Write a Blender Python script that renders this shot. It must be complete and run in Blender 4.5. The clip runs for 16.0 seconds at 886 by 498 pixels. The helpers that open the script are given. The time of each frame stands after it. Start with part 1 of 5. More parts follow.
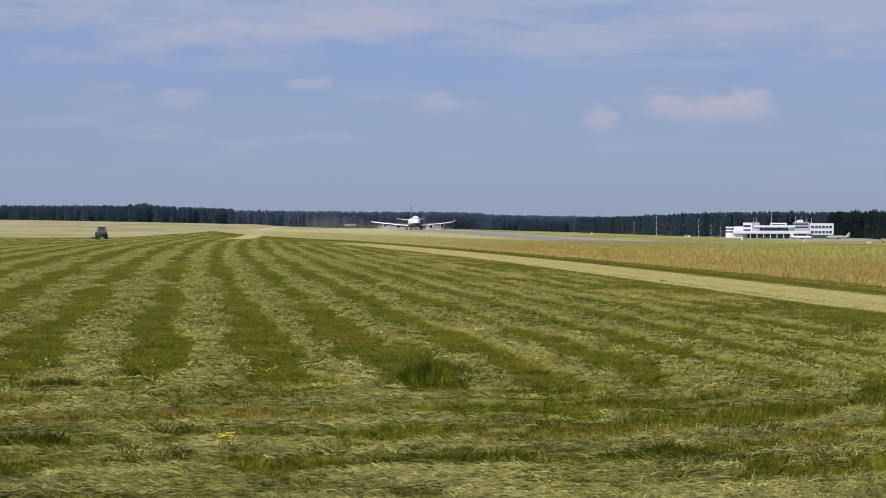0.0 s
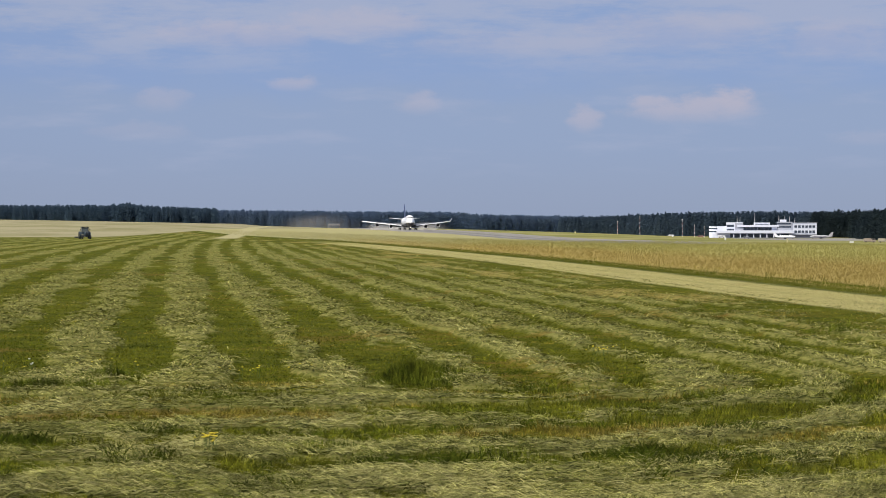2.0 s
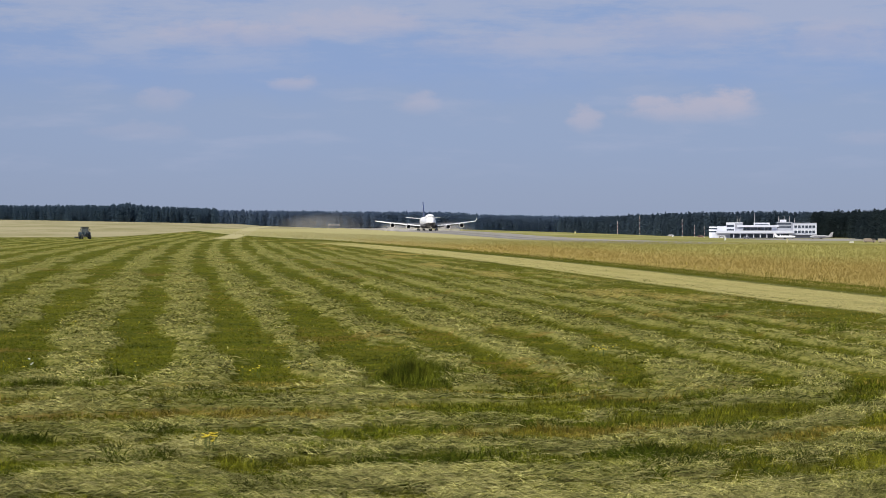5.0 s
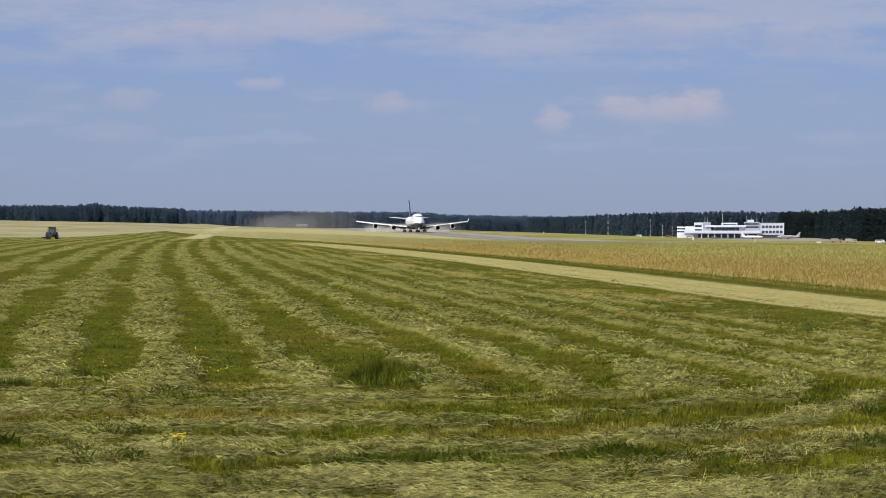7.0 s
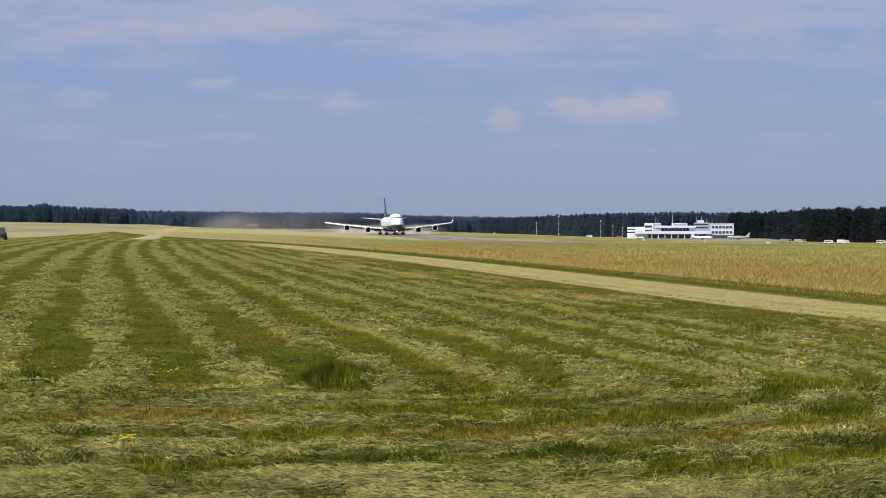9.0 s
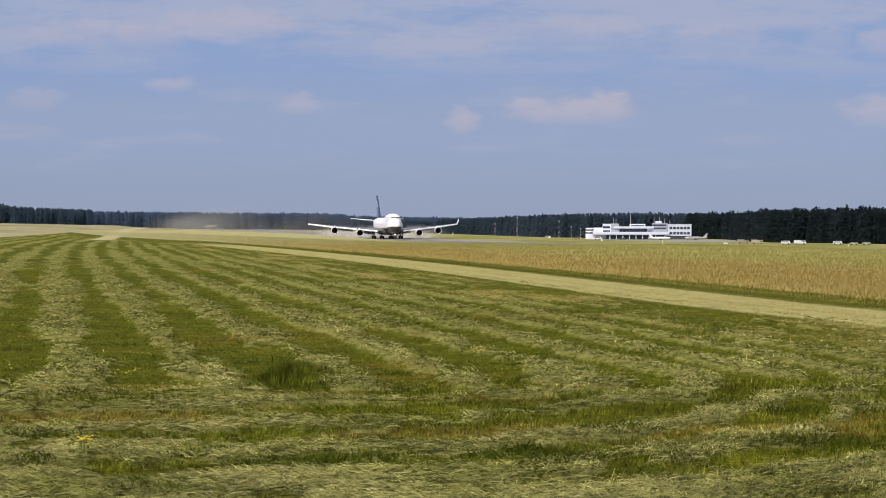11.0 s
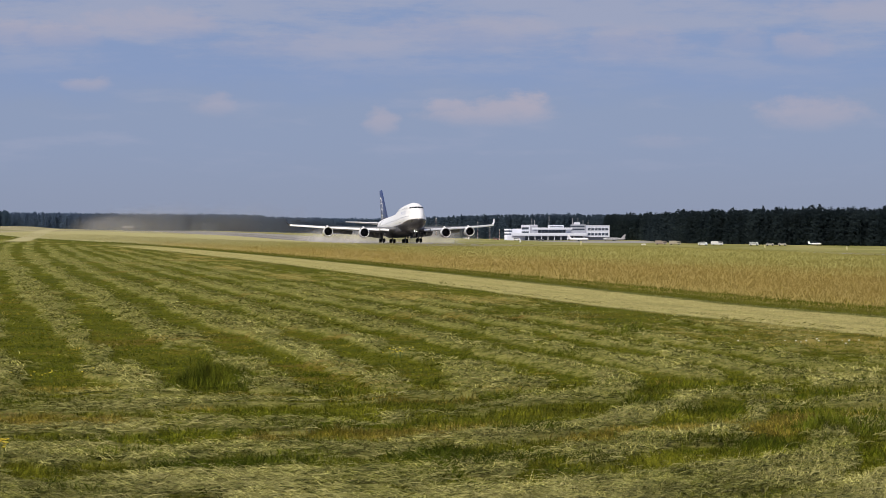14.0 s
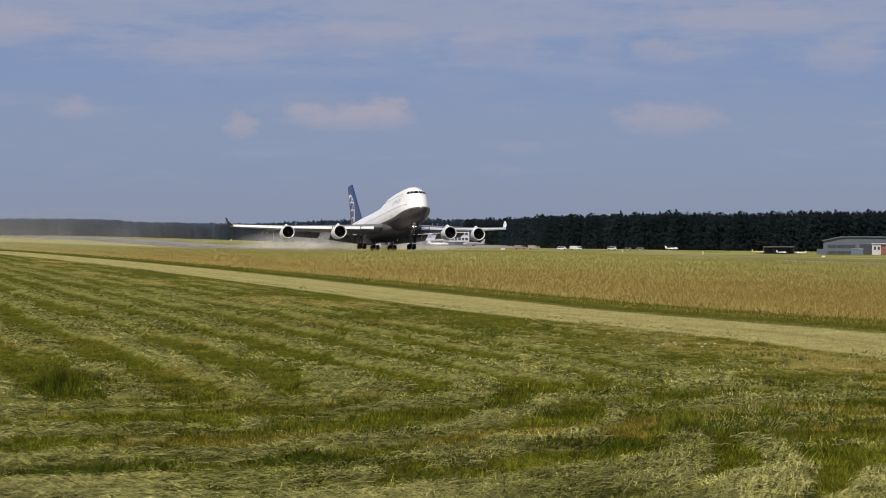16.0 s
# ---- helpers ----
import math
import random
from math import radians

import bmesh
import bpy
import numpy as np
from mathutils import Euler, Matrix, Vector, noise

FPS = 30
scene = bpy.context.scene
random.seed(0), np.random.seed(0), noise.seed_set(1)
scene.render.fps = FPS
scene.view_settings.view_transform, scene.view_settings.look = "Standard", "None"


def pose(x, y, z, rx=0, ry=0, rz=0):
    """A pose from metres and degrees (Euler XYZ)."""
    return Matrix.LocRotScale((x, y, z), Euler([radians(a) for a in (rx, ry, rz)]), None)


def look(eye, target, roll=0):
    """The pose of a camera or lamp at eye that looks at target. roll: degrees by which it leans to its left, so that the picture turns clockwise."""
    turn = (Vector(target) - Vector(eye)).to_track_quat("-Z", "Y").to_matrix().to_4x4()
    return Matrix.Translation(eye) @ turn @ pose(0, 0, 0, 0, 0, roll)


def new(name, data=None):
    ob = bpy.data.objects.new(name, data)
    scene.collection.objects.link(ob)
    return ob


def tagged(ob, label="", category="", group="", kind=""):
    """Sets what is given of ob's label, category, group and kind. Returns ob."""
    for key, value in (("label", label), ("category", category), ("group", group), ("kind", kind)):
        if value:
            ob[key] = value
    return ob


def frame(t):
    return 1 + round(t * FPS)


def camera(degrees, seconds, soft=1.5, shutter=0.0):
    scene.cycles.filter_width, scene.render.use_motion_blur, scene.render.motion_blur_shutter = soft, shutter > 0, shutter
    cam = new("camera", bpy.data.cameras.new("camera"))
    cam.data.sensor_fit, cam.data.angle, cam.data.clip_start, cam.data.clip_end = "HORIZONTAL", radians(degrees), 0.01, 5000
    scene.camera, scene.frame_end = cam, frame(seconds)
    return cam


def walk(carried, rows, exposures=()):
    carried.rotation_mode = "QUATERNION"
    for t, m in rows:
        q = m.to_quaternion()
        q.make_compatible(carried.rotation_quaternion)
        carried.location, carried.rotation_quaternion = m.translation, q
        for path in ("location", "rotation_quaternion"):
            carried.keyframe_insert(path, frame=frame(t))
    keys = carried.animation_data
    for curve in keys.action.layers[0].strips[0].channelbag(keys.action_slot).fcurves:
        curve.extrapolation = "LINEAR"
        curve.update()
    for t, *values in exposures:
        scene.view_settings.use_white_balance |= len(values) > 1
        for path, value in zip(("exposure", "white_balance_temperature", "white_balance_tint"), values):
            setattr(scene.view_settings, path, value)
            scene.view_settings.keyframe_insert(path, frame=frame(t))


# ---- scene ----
cam = camera(25.25, 16.0, soft=0.9)
EYE, BASE, TURN = 5.3, -0.714, 4.703
ROWS = [  # seconds, pan to the right of the first view, tilt above it, in degrees
    (0.0, 0.0, 0.0), (0.5, 0.0, -0.012), (1.0, 0.026, -0.01), (1.5, 0.464, -0.02), (2.0, 0.471, -0.01),
    (2.5, 0.461, -0.02), (3.0, 0.454, -0.022), (3.5, 0.488, 0.004), (4.0, 0.469, -0.012), (6.5, 0.528, 0.017),
    (7.0, 1.387, -0.004), (7.5, 1.703, 0.003), (8.0, 2.274, 0.002), (10.5, 3.365, 0.035), (11.0, 4.011, 0.032),
    (11.5, 4.429, 0.037), (12.0, 4.601, 0.058), (12.5, 4.707, 0.058), (13.0, 5.39, 0.06), (13.5, 6.185, 0.107),
    (14.0, 6.358, 0.065), (14.5, 7.379, 0.148), (15.0, 8.252, 0.103), (15.5, 10.168, 0.045), (16.0, 10.41, 0.204),
]
walk(cam, [(t, pose(0, 0, EYE, 90 + BASE + tilt, 0, -TURN - pan)) for t, pan, tilt in ROWS],
     [(0.0, 0.0, 6500, 10), (8.0, 0.0, 6500, 10), (10.5, 0.0, 6620, 11.5), (11.5, 0.0, 6640, 12), (12.5, -0.06, 6640, 12.5), (13.0, -0.03, 6640, 12), (14.0, -0.18, 6660, 12.2), (15.0, -0.3, 6620, 12.2), (15.5, -0.36, 6600, 12.2), (16.0, -0.3, 6660, 12.2)])

# ---- sky and sun ----
SUN_AZ, SUN_EL = 230.0, 49.0   # compass degrees from +y towards +x


class S:
    """A socket with arithmetic."""

    def __init__(self, tree, socket):
        self.tree, self.socket = tree, socket

    def op(self, kind, *others, clamp=False):
        node = self.tree.nodes.new("ShaderNodeMath")
        node.operation, node.use_clamp = kind, clamp
        for slot, value in zip(node.inputs, (self, *others)):
            if isinstance(value, S):
                self.tree.links.new(value.socket, slot)
            else:
                slot.default_value = value
        return S(self.tree, node.outputs[0])

    def __add__(self, o): return self.op("ADD", o)
    def __radd__(self, o): return self.op("ADD", o)
    def __sub__(self, o): return self.op("SUBTRACT", o)
    def __rsub__(self, o): return self.op("MULTIPLY", -1.0).op("ADD", o)
    def __mul__(self, o): return self.op("MULTIPLY", o)
    def __rmul__(self, o): return self.op("MULTIPLY", o)
    def __truediv__(self, o): return self.op("DIVIDE", o)
    def sq(self): return self.op("MULTIPLY", self)
    def max(self, o): return self.op("MAXIMUM", o)
    def min(self, o): return self.op("MINIMUM", o)
    def abs(self): return self.op("ABSOLUTE")
    def sin(self): return self.op("SINE")

    def step(self, a, b):
        """0 at a, 1 at b, smooth between."""
        node = self.tree.nodes.new("ShaderNodeMapRange")
        node.interpolation_type = "SMOOTHSTEP"
        self.tree.links.new(self.socket, node.inputs[0])
        flip = a > b
        node.inputs[1].default_value, node.inputs[2].default_value = (b, a) if flip else (a, b)
        node.inputs[3].default_value, node.inputs[4].default_value = (1, 0) if flip else (0, 1)
        return S(self.tree, node.outputs[0])

    def band(self, a, b, soft):
        return self.step(a - soft, a + soft) * self.step(b + soft, b - soft)


class Tree:
    """Short hands for a node tree."""

    def __init__(self, tree):
        self.tree = tree

    def node(self, kind, **values):
        node = self.tree.nodes.new(kind)
        for key, value in values.items():
            slot = node.inputs[key.replace("_", " ")]
            if isinstance(value, S):
                self.tree.links.new(value.socket, slot)
            else:
                slot.default_value = value
        return node

    def position(self):
        return S(self.tree, self.node("ShaderNodeNewGeometry").outputs["Position"])

    def local(self):
        return S(self.tree, self.node("ShaderNodeTexCoord").outputs["Object"])

    def xyz(self, vector):
        node = self.node("ShaderNodeSeparateXYZ", Vector=vector)
        return [S(self.tree, o) for o in node.outputs]

    def vec(self, x, y, z):
        node = self.tree.nodes.new("ShaderNodeCombineXYZ")
        for slot, value in zip(node.inputs, (x, y, z)):
            if isinstance(value, S):
                self.tree.links.new(value.socket, slot)
            else:
                slot.default_value = value
        return S(self.tree, node.outputs[0])

    def noise(self, vector, scale, detail=4.0, rough=0.55):
        node = self.node("ShaderNodeTexNoise", Vector=vector, Scale=scale, Detail=detail, Roughness=rough)
        return S(self.tree, node.outputs[0])

    def mix(self, a, b, fac):
        node = self.tree.nodes.new("ShaderNodeMix")
        node.data_type = "RGBA"
        for slot, value in ((node.inputs[0], fac), (node.inputs[6], a), (node.inputs[7], b)):
            if isinstance(value, S):
                self.tree.links.new(value.socket, slot)
            else:
                slot.default_value = (*value, 1) if isinstance(value, tuple) else value
        return S(self.tree, node.outputs[2])

    def gain(self, colour, factor):
        node = self.tree.nodes.new("ShaderNodeVectorMath")
        node.operation = "SCALE"
        for slot, value in ((node.inputs[0], colour), (node.inputs[3], factor)):
            if isinstance(value, S):
                self.tree.links.new(value.socket, slot)
            else:
                slot.default_value = value
        return S(self.tree, node.outputs[0])


def make_world():
    world = bpy.data.worlds.new("sky")
    world.use_nodes = True
    scene.world = world
    T = Tree(world.node_tree)
    sky = world.node_tree.nodes.new("ShaderNodeTexSky")
    sky.sky_type, sky.sun_disc = "NISHITA", False
    sky.sun_elevation, sky.sun_rotation = radians(SUN_EL), radians(SUN_AZ)
    sky.air_density, sky.dust_density, sky.ozone_density = 1.0, 0.6, 3.0
    way = S(world.node_tree, T.node("ShaderNodeTexCoord").outputs["Generated"])
    x, y, z = T.xyz(way)
    az = x.op("ARCTAN2", y) * (180 / math.pi)
    el = z.op("ARCSINE") * (180 / math.pi)
    # two scales of ragged distortion for the clouds' outlines
    rag = T.noise(T.vec(az * 0.9, el * 1.8, 3.0), 1.0, 6.0, 0.62)
    rag2 = T.noise(T.vec(az * 0.35, el * 0.9, 7.0), 1.0, 3.0, 0.5)
    low = T.mix(HAZE_LOW, HAZE_MID, el.step(0.0, 2.8))
    low = T.mix(low, HAZE_BLUE, (el + (rag2 - 0.5) * 1.6).step(3.2, 4.6))
    base = T.mix(T.gain(S(world.node_tree, sky.outputs[0]), 0.1), low, el.step(40.0, 6.0) * 0.92)
    veil = T.noise(T.vec(az * 0.16, el * 0.8, 1.0), 1.0, 8.0, 0.66)
    base = T.mix(base, CLOUD_HIGH, (veil + (el - 5.0) * 0.07).step(0.42, 0.64) * el.step(3.6, 5.4) * 0.85)
    thin = T.noise(T.vec(az * 0.3, el * 1.5, 11.0), 1.0, 5.0, 0.55)
    base = T.mix(base, CLOUD_HIGH, thin.step(0.5, 0.75) * el.band(1.5, 4.4, 0.9) * 0.5)
    puffs = None
    for u, v, su, sv, amp in CLOUDS:
        du, dv = (az - u + (rag2 - 0.5) * 1.2) / su, (el - v + (rag - 0.5) * 0.34) / sv
        d = du.sq() + dv.sq() + (rag - 0.5) * 2.8
        m = d.step(1.4, -0.1) * (dv.step(-1.6, 0.5) * 0.6 + 0.4) * amp
        puffs = m if puffs is None else puffs.max(m)
    base = T.mix(base, CLOUD_LOW, puffs)
    base = T.gain(base, az.band(-9.0, 60.0, 9.0) * 0.06 + 0.945)
    back = world.node_tree.nodes["Background"]
    world.node_tree.links.new(base.socket, back.inputs[0])
    back.inputs[1].default_value = 1.0


HAZE_LOW, HAZE_MID, HAZE_BLUE = (0.278, 0.343, 0.503), (0.276, 0.357, 0.553), (0.250, 0.348, 0.592)
CLOUD_HIGH = (0.375, 0.428, 0.585)
CLOUD_LOW = (0.475, 0.46, 0.56)
CLOUDS = [  # compass, height, half width, half height (degrees), strength
    (12.3, 3.30, 1.9, 0.42, 0.75), (13.4, 3.42, 0.9, 0.50, 0.85), (11.2, 3.45, 0.8, 0.25, 0.7), (9.3, 3.0, 0.55, 0.42, 0.6), (4.3, 3.5, 0.85, 0.36, 0.45),
    (0.95, 4.05, 0.7, 0.24, 0.5), (-2.9, 3.55, 0.9, 0.38, 0.35), (-3.4, 2.65, 1.5, 0.3, 0.2), (-0.7, 5.45, 2.6, 0.45, 0.55), (2.6, 5.75, 2.2, 0.5, 0.5),
    (21.6, 3.2, 1.7, 0.5, 0.6), (16.4, 5.2, 2.0, 0.6, 0.35), (21.4, 5.15, 0.9, 0.45, 0.45), (19.7, 5.3, 0.7, 0.4, 0.3), (26.5, 5.0, 1.2, 0.6, 0.4),
    (17.4, 2.45, 1.2, 0.25, 0.2), (23.5, 6.1, 3.0, 0.4, 0.35), (7.5, 5.2, 3.5, 0.4, 0.25), (11.8, 5.5, 3.0, 0.6, 0.35),
]
make_world()
lamp = bpy.data.lights.new("sun", "SUN")
lamp.energy, lamp.angle, lamp.color = 4.7, radians(0.6), (1.0, 0.94, 0.82)
sun = new("sun", lamp)
a, e = radians(SUN_AZ), radians(SUN_EL)
sun.matrix_world = look((0, 0, 60), (-60 * math.sin(a) * math.cos(e), -60 * math.cos(a) * math.cos(e), 60 - 60 * math.sin(e)))
scene.view_settings.exposure = 0.0


# ---- materials ----
def material(name, rough=0.6, metal=0.0, spec=0.5):
    m = bpy.data.materials.new(name)
    m.use_nodes = True
    shader = m.node_tree.nodes["Principled BSDF"]
    shader.inputs["Roughness"].default_value = rough
    shader.inputs["Metallic"].default_value = metal
    shader.inputs["Specular IOR Level"].default_value = spec
    return m, Tree(m.node_tree), shader


def paint(name, colour, rough=0.5, metal=0.0, wear=0.12, scale=0.8, bump=0.0):
    """Paint, metal or rubber with faint large stains and fine grain."""
    m, T, shader = material(name, rough, metal)
    where = T.local()
    big, fine = T.noise(where, scale, 3.0), T.noise(where, scale * 17, 3.0)
    tone = 1.0 + (big - 0.5) * (2 * wear) + (fine - 0.5) * wear
    m.node_tree.links.new(T.gain(T.mix(colour, colour, 0.0), tone).socket, shader.inputs["Base Color"])
    m.node_tree.links.new((rough + (fine - 0.5) * 0.15).socket, shader.inputs["Roughness"])
    if bump:
        node = T.node("ShaderNodeBump", Strength=bump, Distance=0.02, Height=fine)
        m.node_tree.links.new(node.outputs[0], shader.inputs["Normal"])
    return m


def glow(name, colour, power):
    m, T, shader = material(name, 0.3)
    shader.inputs["Base Color"].default_value = (*colour, 1)
    shader.inputs["Emission Color"].default_value = (*colour, 1)
    shader.inputs["Emission Strength"].default_value = power
    return m


# ---- the land ----


def curve(x, xs, ys):
    """A table read with smooth steps between its entries."""
    x = np.asarray(x, float)
    xs, ys = np.array(xs, float), np.array(ys, float)
    i = np.clip(np.searchsorted(xs, x) - 1, 0, len(xs) - 2)
    f = np.clip((x - xs[i]) / (xs[i + 1] - xs[i]), 0, 1)
    f = f * f * (3 - 2 * f)
    return ys[i] * (1 - f) + ys[i + 1] * f


def runway_height(s):
    return curve(s, [150, 280, 400, 535, 614, 690, 763, 836, 1013, 1112, 1290, 1500], [1.35, 1.1, 0.5, 0.3, 0.05, -0.2, -0.25, 0, 0.65, 1.0, 1.2, 1.25])


def height(l, s):
    """The land: a level mown field, falling to the runway on the right, rising far off on the left."""
    l, s = np.asarray(l, float), np.asarray(s, float)
    z = 2.1 + curve(s, [480, 960], [0, 1]) * np.interp(l, [-400, -130, -60, -24, 0, 40, 68], [6.0, 5.4, 4.1, 3.2, 1.2, 0.2, 0])
    edge = np.interp(s, [140, 200, 275, 304, 355, 408, 458, 507, 555, 673, 740, 860, 1000, 1300], [3.0, 3.06, 2.56, 2.2, 1.8, 1.52, 1.38, 1.33, 1.42, 1.7, 1.8, 1.8, 1.6, 1.4])
    w = np.interp(l, [29, 66], [0, 1])
    z = z * (1 - w) + edge * w
    w = curve(l, [65.5, 70], [0, 1])
    z = z * (1 - w) + runway_height(s) * w
    w = curve(l, [131, 345], [0, 1])
    return z * (1 - w) - 4.8 * w


def across(l, s):
    """A place's distance across the field, counted along the curved strips."""
    s = np.asarray(s, float)
    return l + 1.2e-4 * s * s - 1.9 * curve(s, [55, 80], [1, 0])


def rows_field(l, s):
    """The windrows' running number up the field: whole numbers lie on the crests."""
    l, s = np.minimum(l, 26), np.minimum(s, 400)
    near = np.maximum(l, -15)
    return 1.664 + 0.3628 * l + 0.01978 * s - 2.41e-5 * s * s + 0.00398 * (near * near - 30 * (l - near))


def rows_headland(l, s):
    """The same across the field's near end, where the mower swung round into the rows on the right."""
    turn = np.clip(l - 3.3, 0, 9)
    return (s - 28.2 - 0.1 * turn * turn - np.maximum(l - 12.3, 0) * 0.35) / 3.35


def on_field(l, s):
    """1 up the field, 0 on its near headland."""
    edge = 39.0 + 0.5 * np.clip(-l, 0, 9) + 5.0 * (fbm(l * 0.22, s * 0.15, 15) - 0.5)
    return np.clip((s - edge + 1.6) / 3.2, 0, 1)


def value_noise(x, y, seed=0):
    """Smooth noise, 0 to 1, from a lattice of random numbers."""
    table = np.random.default_rng(100 + seed).random((256, 256))
    i, j = np.floor(x).astype(int), np.floor(y).astype(int)
    u, v = x - i, y - j
    u, v = u * u * (3 - 2 * u), v * v * (3 - 2 * v)
    i, j, k, m = i % 256, j % 256, (i + 1) % 256, (j + 1) % 256
    return (table[i, j] * (1 - u) + table[k, j] * u) * (1 - v) + (table[i, m] * (1 - u) + table[k, m] * u) * v


def fbm(x, y, seed=0, octaves=4):
    total, gain = 0.0, 0.5
    for k in range(octaves):
        total = total + gain * value_noise(x * 2 ** k + 17 * k, y * 2 ** k + 31 * k, seed + k)
        gain *= 0.5
    return total / (1 - 0.5 ** octaves)


def hay(l, s):
    """How much cut hay lies at a place, 0 to 1: clotted rows with gaps."""
    l, s = np.asarray(l, float), np.asarray(s, float)
    a = on_field(l, s)
    wander = 0.26 * (fbm(l * 0.22, s * 0.06, 3) - 0.5) + 0.34 * (fbm(l * 0.8, s * 0.25, 5) - 0.5)
    up = rows_field(l, s) + wander
    over = rows_headland(l, s) + 2.2 * wander + 0.5 * (fbm(l * 0.13, s * 0.3, 16) - 0.5)
    row = a * (0.5 + 0.5 * np.cos(2 * math.pi * up)) + (1 - a) * (0.5 + 0.5 * np.cos(2 * math.pi * over))
    clot = a * fbm(up * 3.0, s * 0.3, 7) + (1 - a) * fbm(l * 0.55, over * 4.0, 8)
    fine = fbm(l * 2.4, s * 1.5, 9, 5)
    gap = fbm(l * 0.16, s * 0.06, 12)
    d = row * (1.35 - 0.35 * a) - 0.36 * (1 - a) + (clot - 0.5) * (1.9 - 0.7 * a) + (fine - 0.5) * 1.2 + (gap - 0.5) * 1.1
    # little was left lying towards the dry strip, much at the very end of the field
    q = across(l, s)
    d = d - 0.5 * np.clip((q - 14.5) / 4, 0, 1) * (1 - np.clip((36 - s) / 6, 0, 1))
    d = d + 0.75 * np.clip((26.2 - s) / 2.0, 0, 1) * np.clip((l + 4) / 8, 0, 1) * np.clip((13.0 - l) / 3, 0.3, 1) - 0.28 * np.clip((l - 9) / 3, 0, 1) * np.clip((35 - s) / 4, 0, 1)
    return np.clip((d - 0.36) / 0.4, 0, 1)


def ridge(l, s):
    """How far the windrows stand proud of the stubble."""
    r = np.hypot(l, s)
    on = np.clip((170 - r) / 60, 0, 1) * np.clip((22 - across(l, s)) / 2, 0, 1) * np.clip((r - 15) / 3, 0, 1)
    return on * (0.15 * hay(l, s) - 0.05) * (0.35 + 1.2 * fbm(l * 1.2, s * 0.9, 20)) * (0.45 + 0.55 * on_field(l, s))


GREEN_A, GREEN_B = (0.034, 0.045, 0.002), (0.122, 0.124, 0.008)
HAY_A, HAY_B = (0.085, 0.095, 0.009), (0.285, 0.268, 0.082)
MEADOW_RED, MEADOW_OLIVE, MEADOW_PALE = (0.335, 0.252, 0.078), (0.325, 0.297, 0.092), (0.355, 0.325, 0.15)
STRAW = (0.40, 0.35, 0.14)


def meadow_colour(T, x, y, fine):
    """Reddish seed heads near the edge, greener farther in, paler with distance along the field."""
    drift = T.noise(T.vec(x * 0.07, y * 0.014, 0.0), 1.0, 4.0)
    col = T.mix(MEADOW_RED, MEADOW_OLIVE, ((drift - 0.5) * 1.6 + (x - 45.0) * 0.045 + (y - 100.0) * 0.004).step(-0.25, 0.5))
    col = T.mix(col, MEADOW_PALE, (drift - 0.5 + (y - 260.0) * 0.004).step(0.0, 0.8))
    return T.mix(col, (0.36, 0.32, 0.11), fine.step(0.3, 0.9) * 0.15)


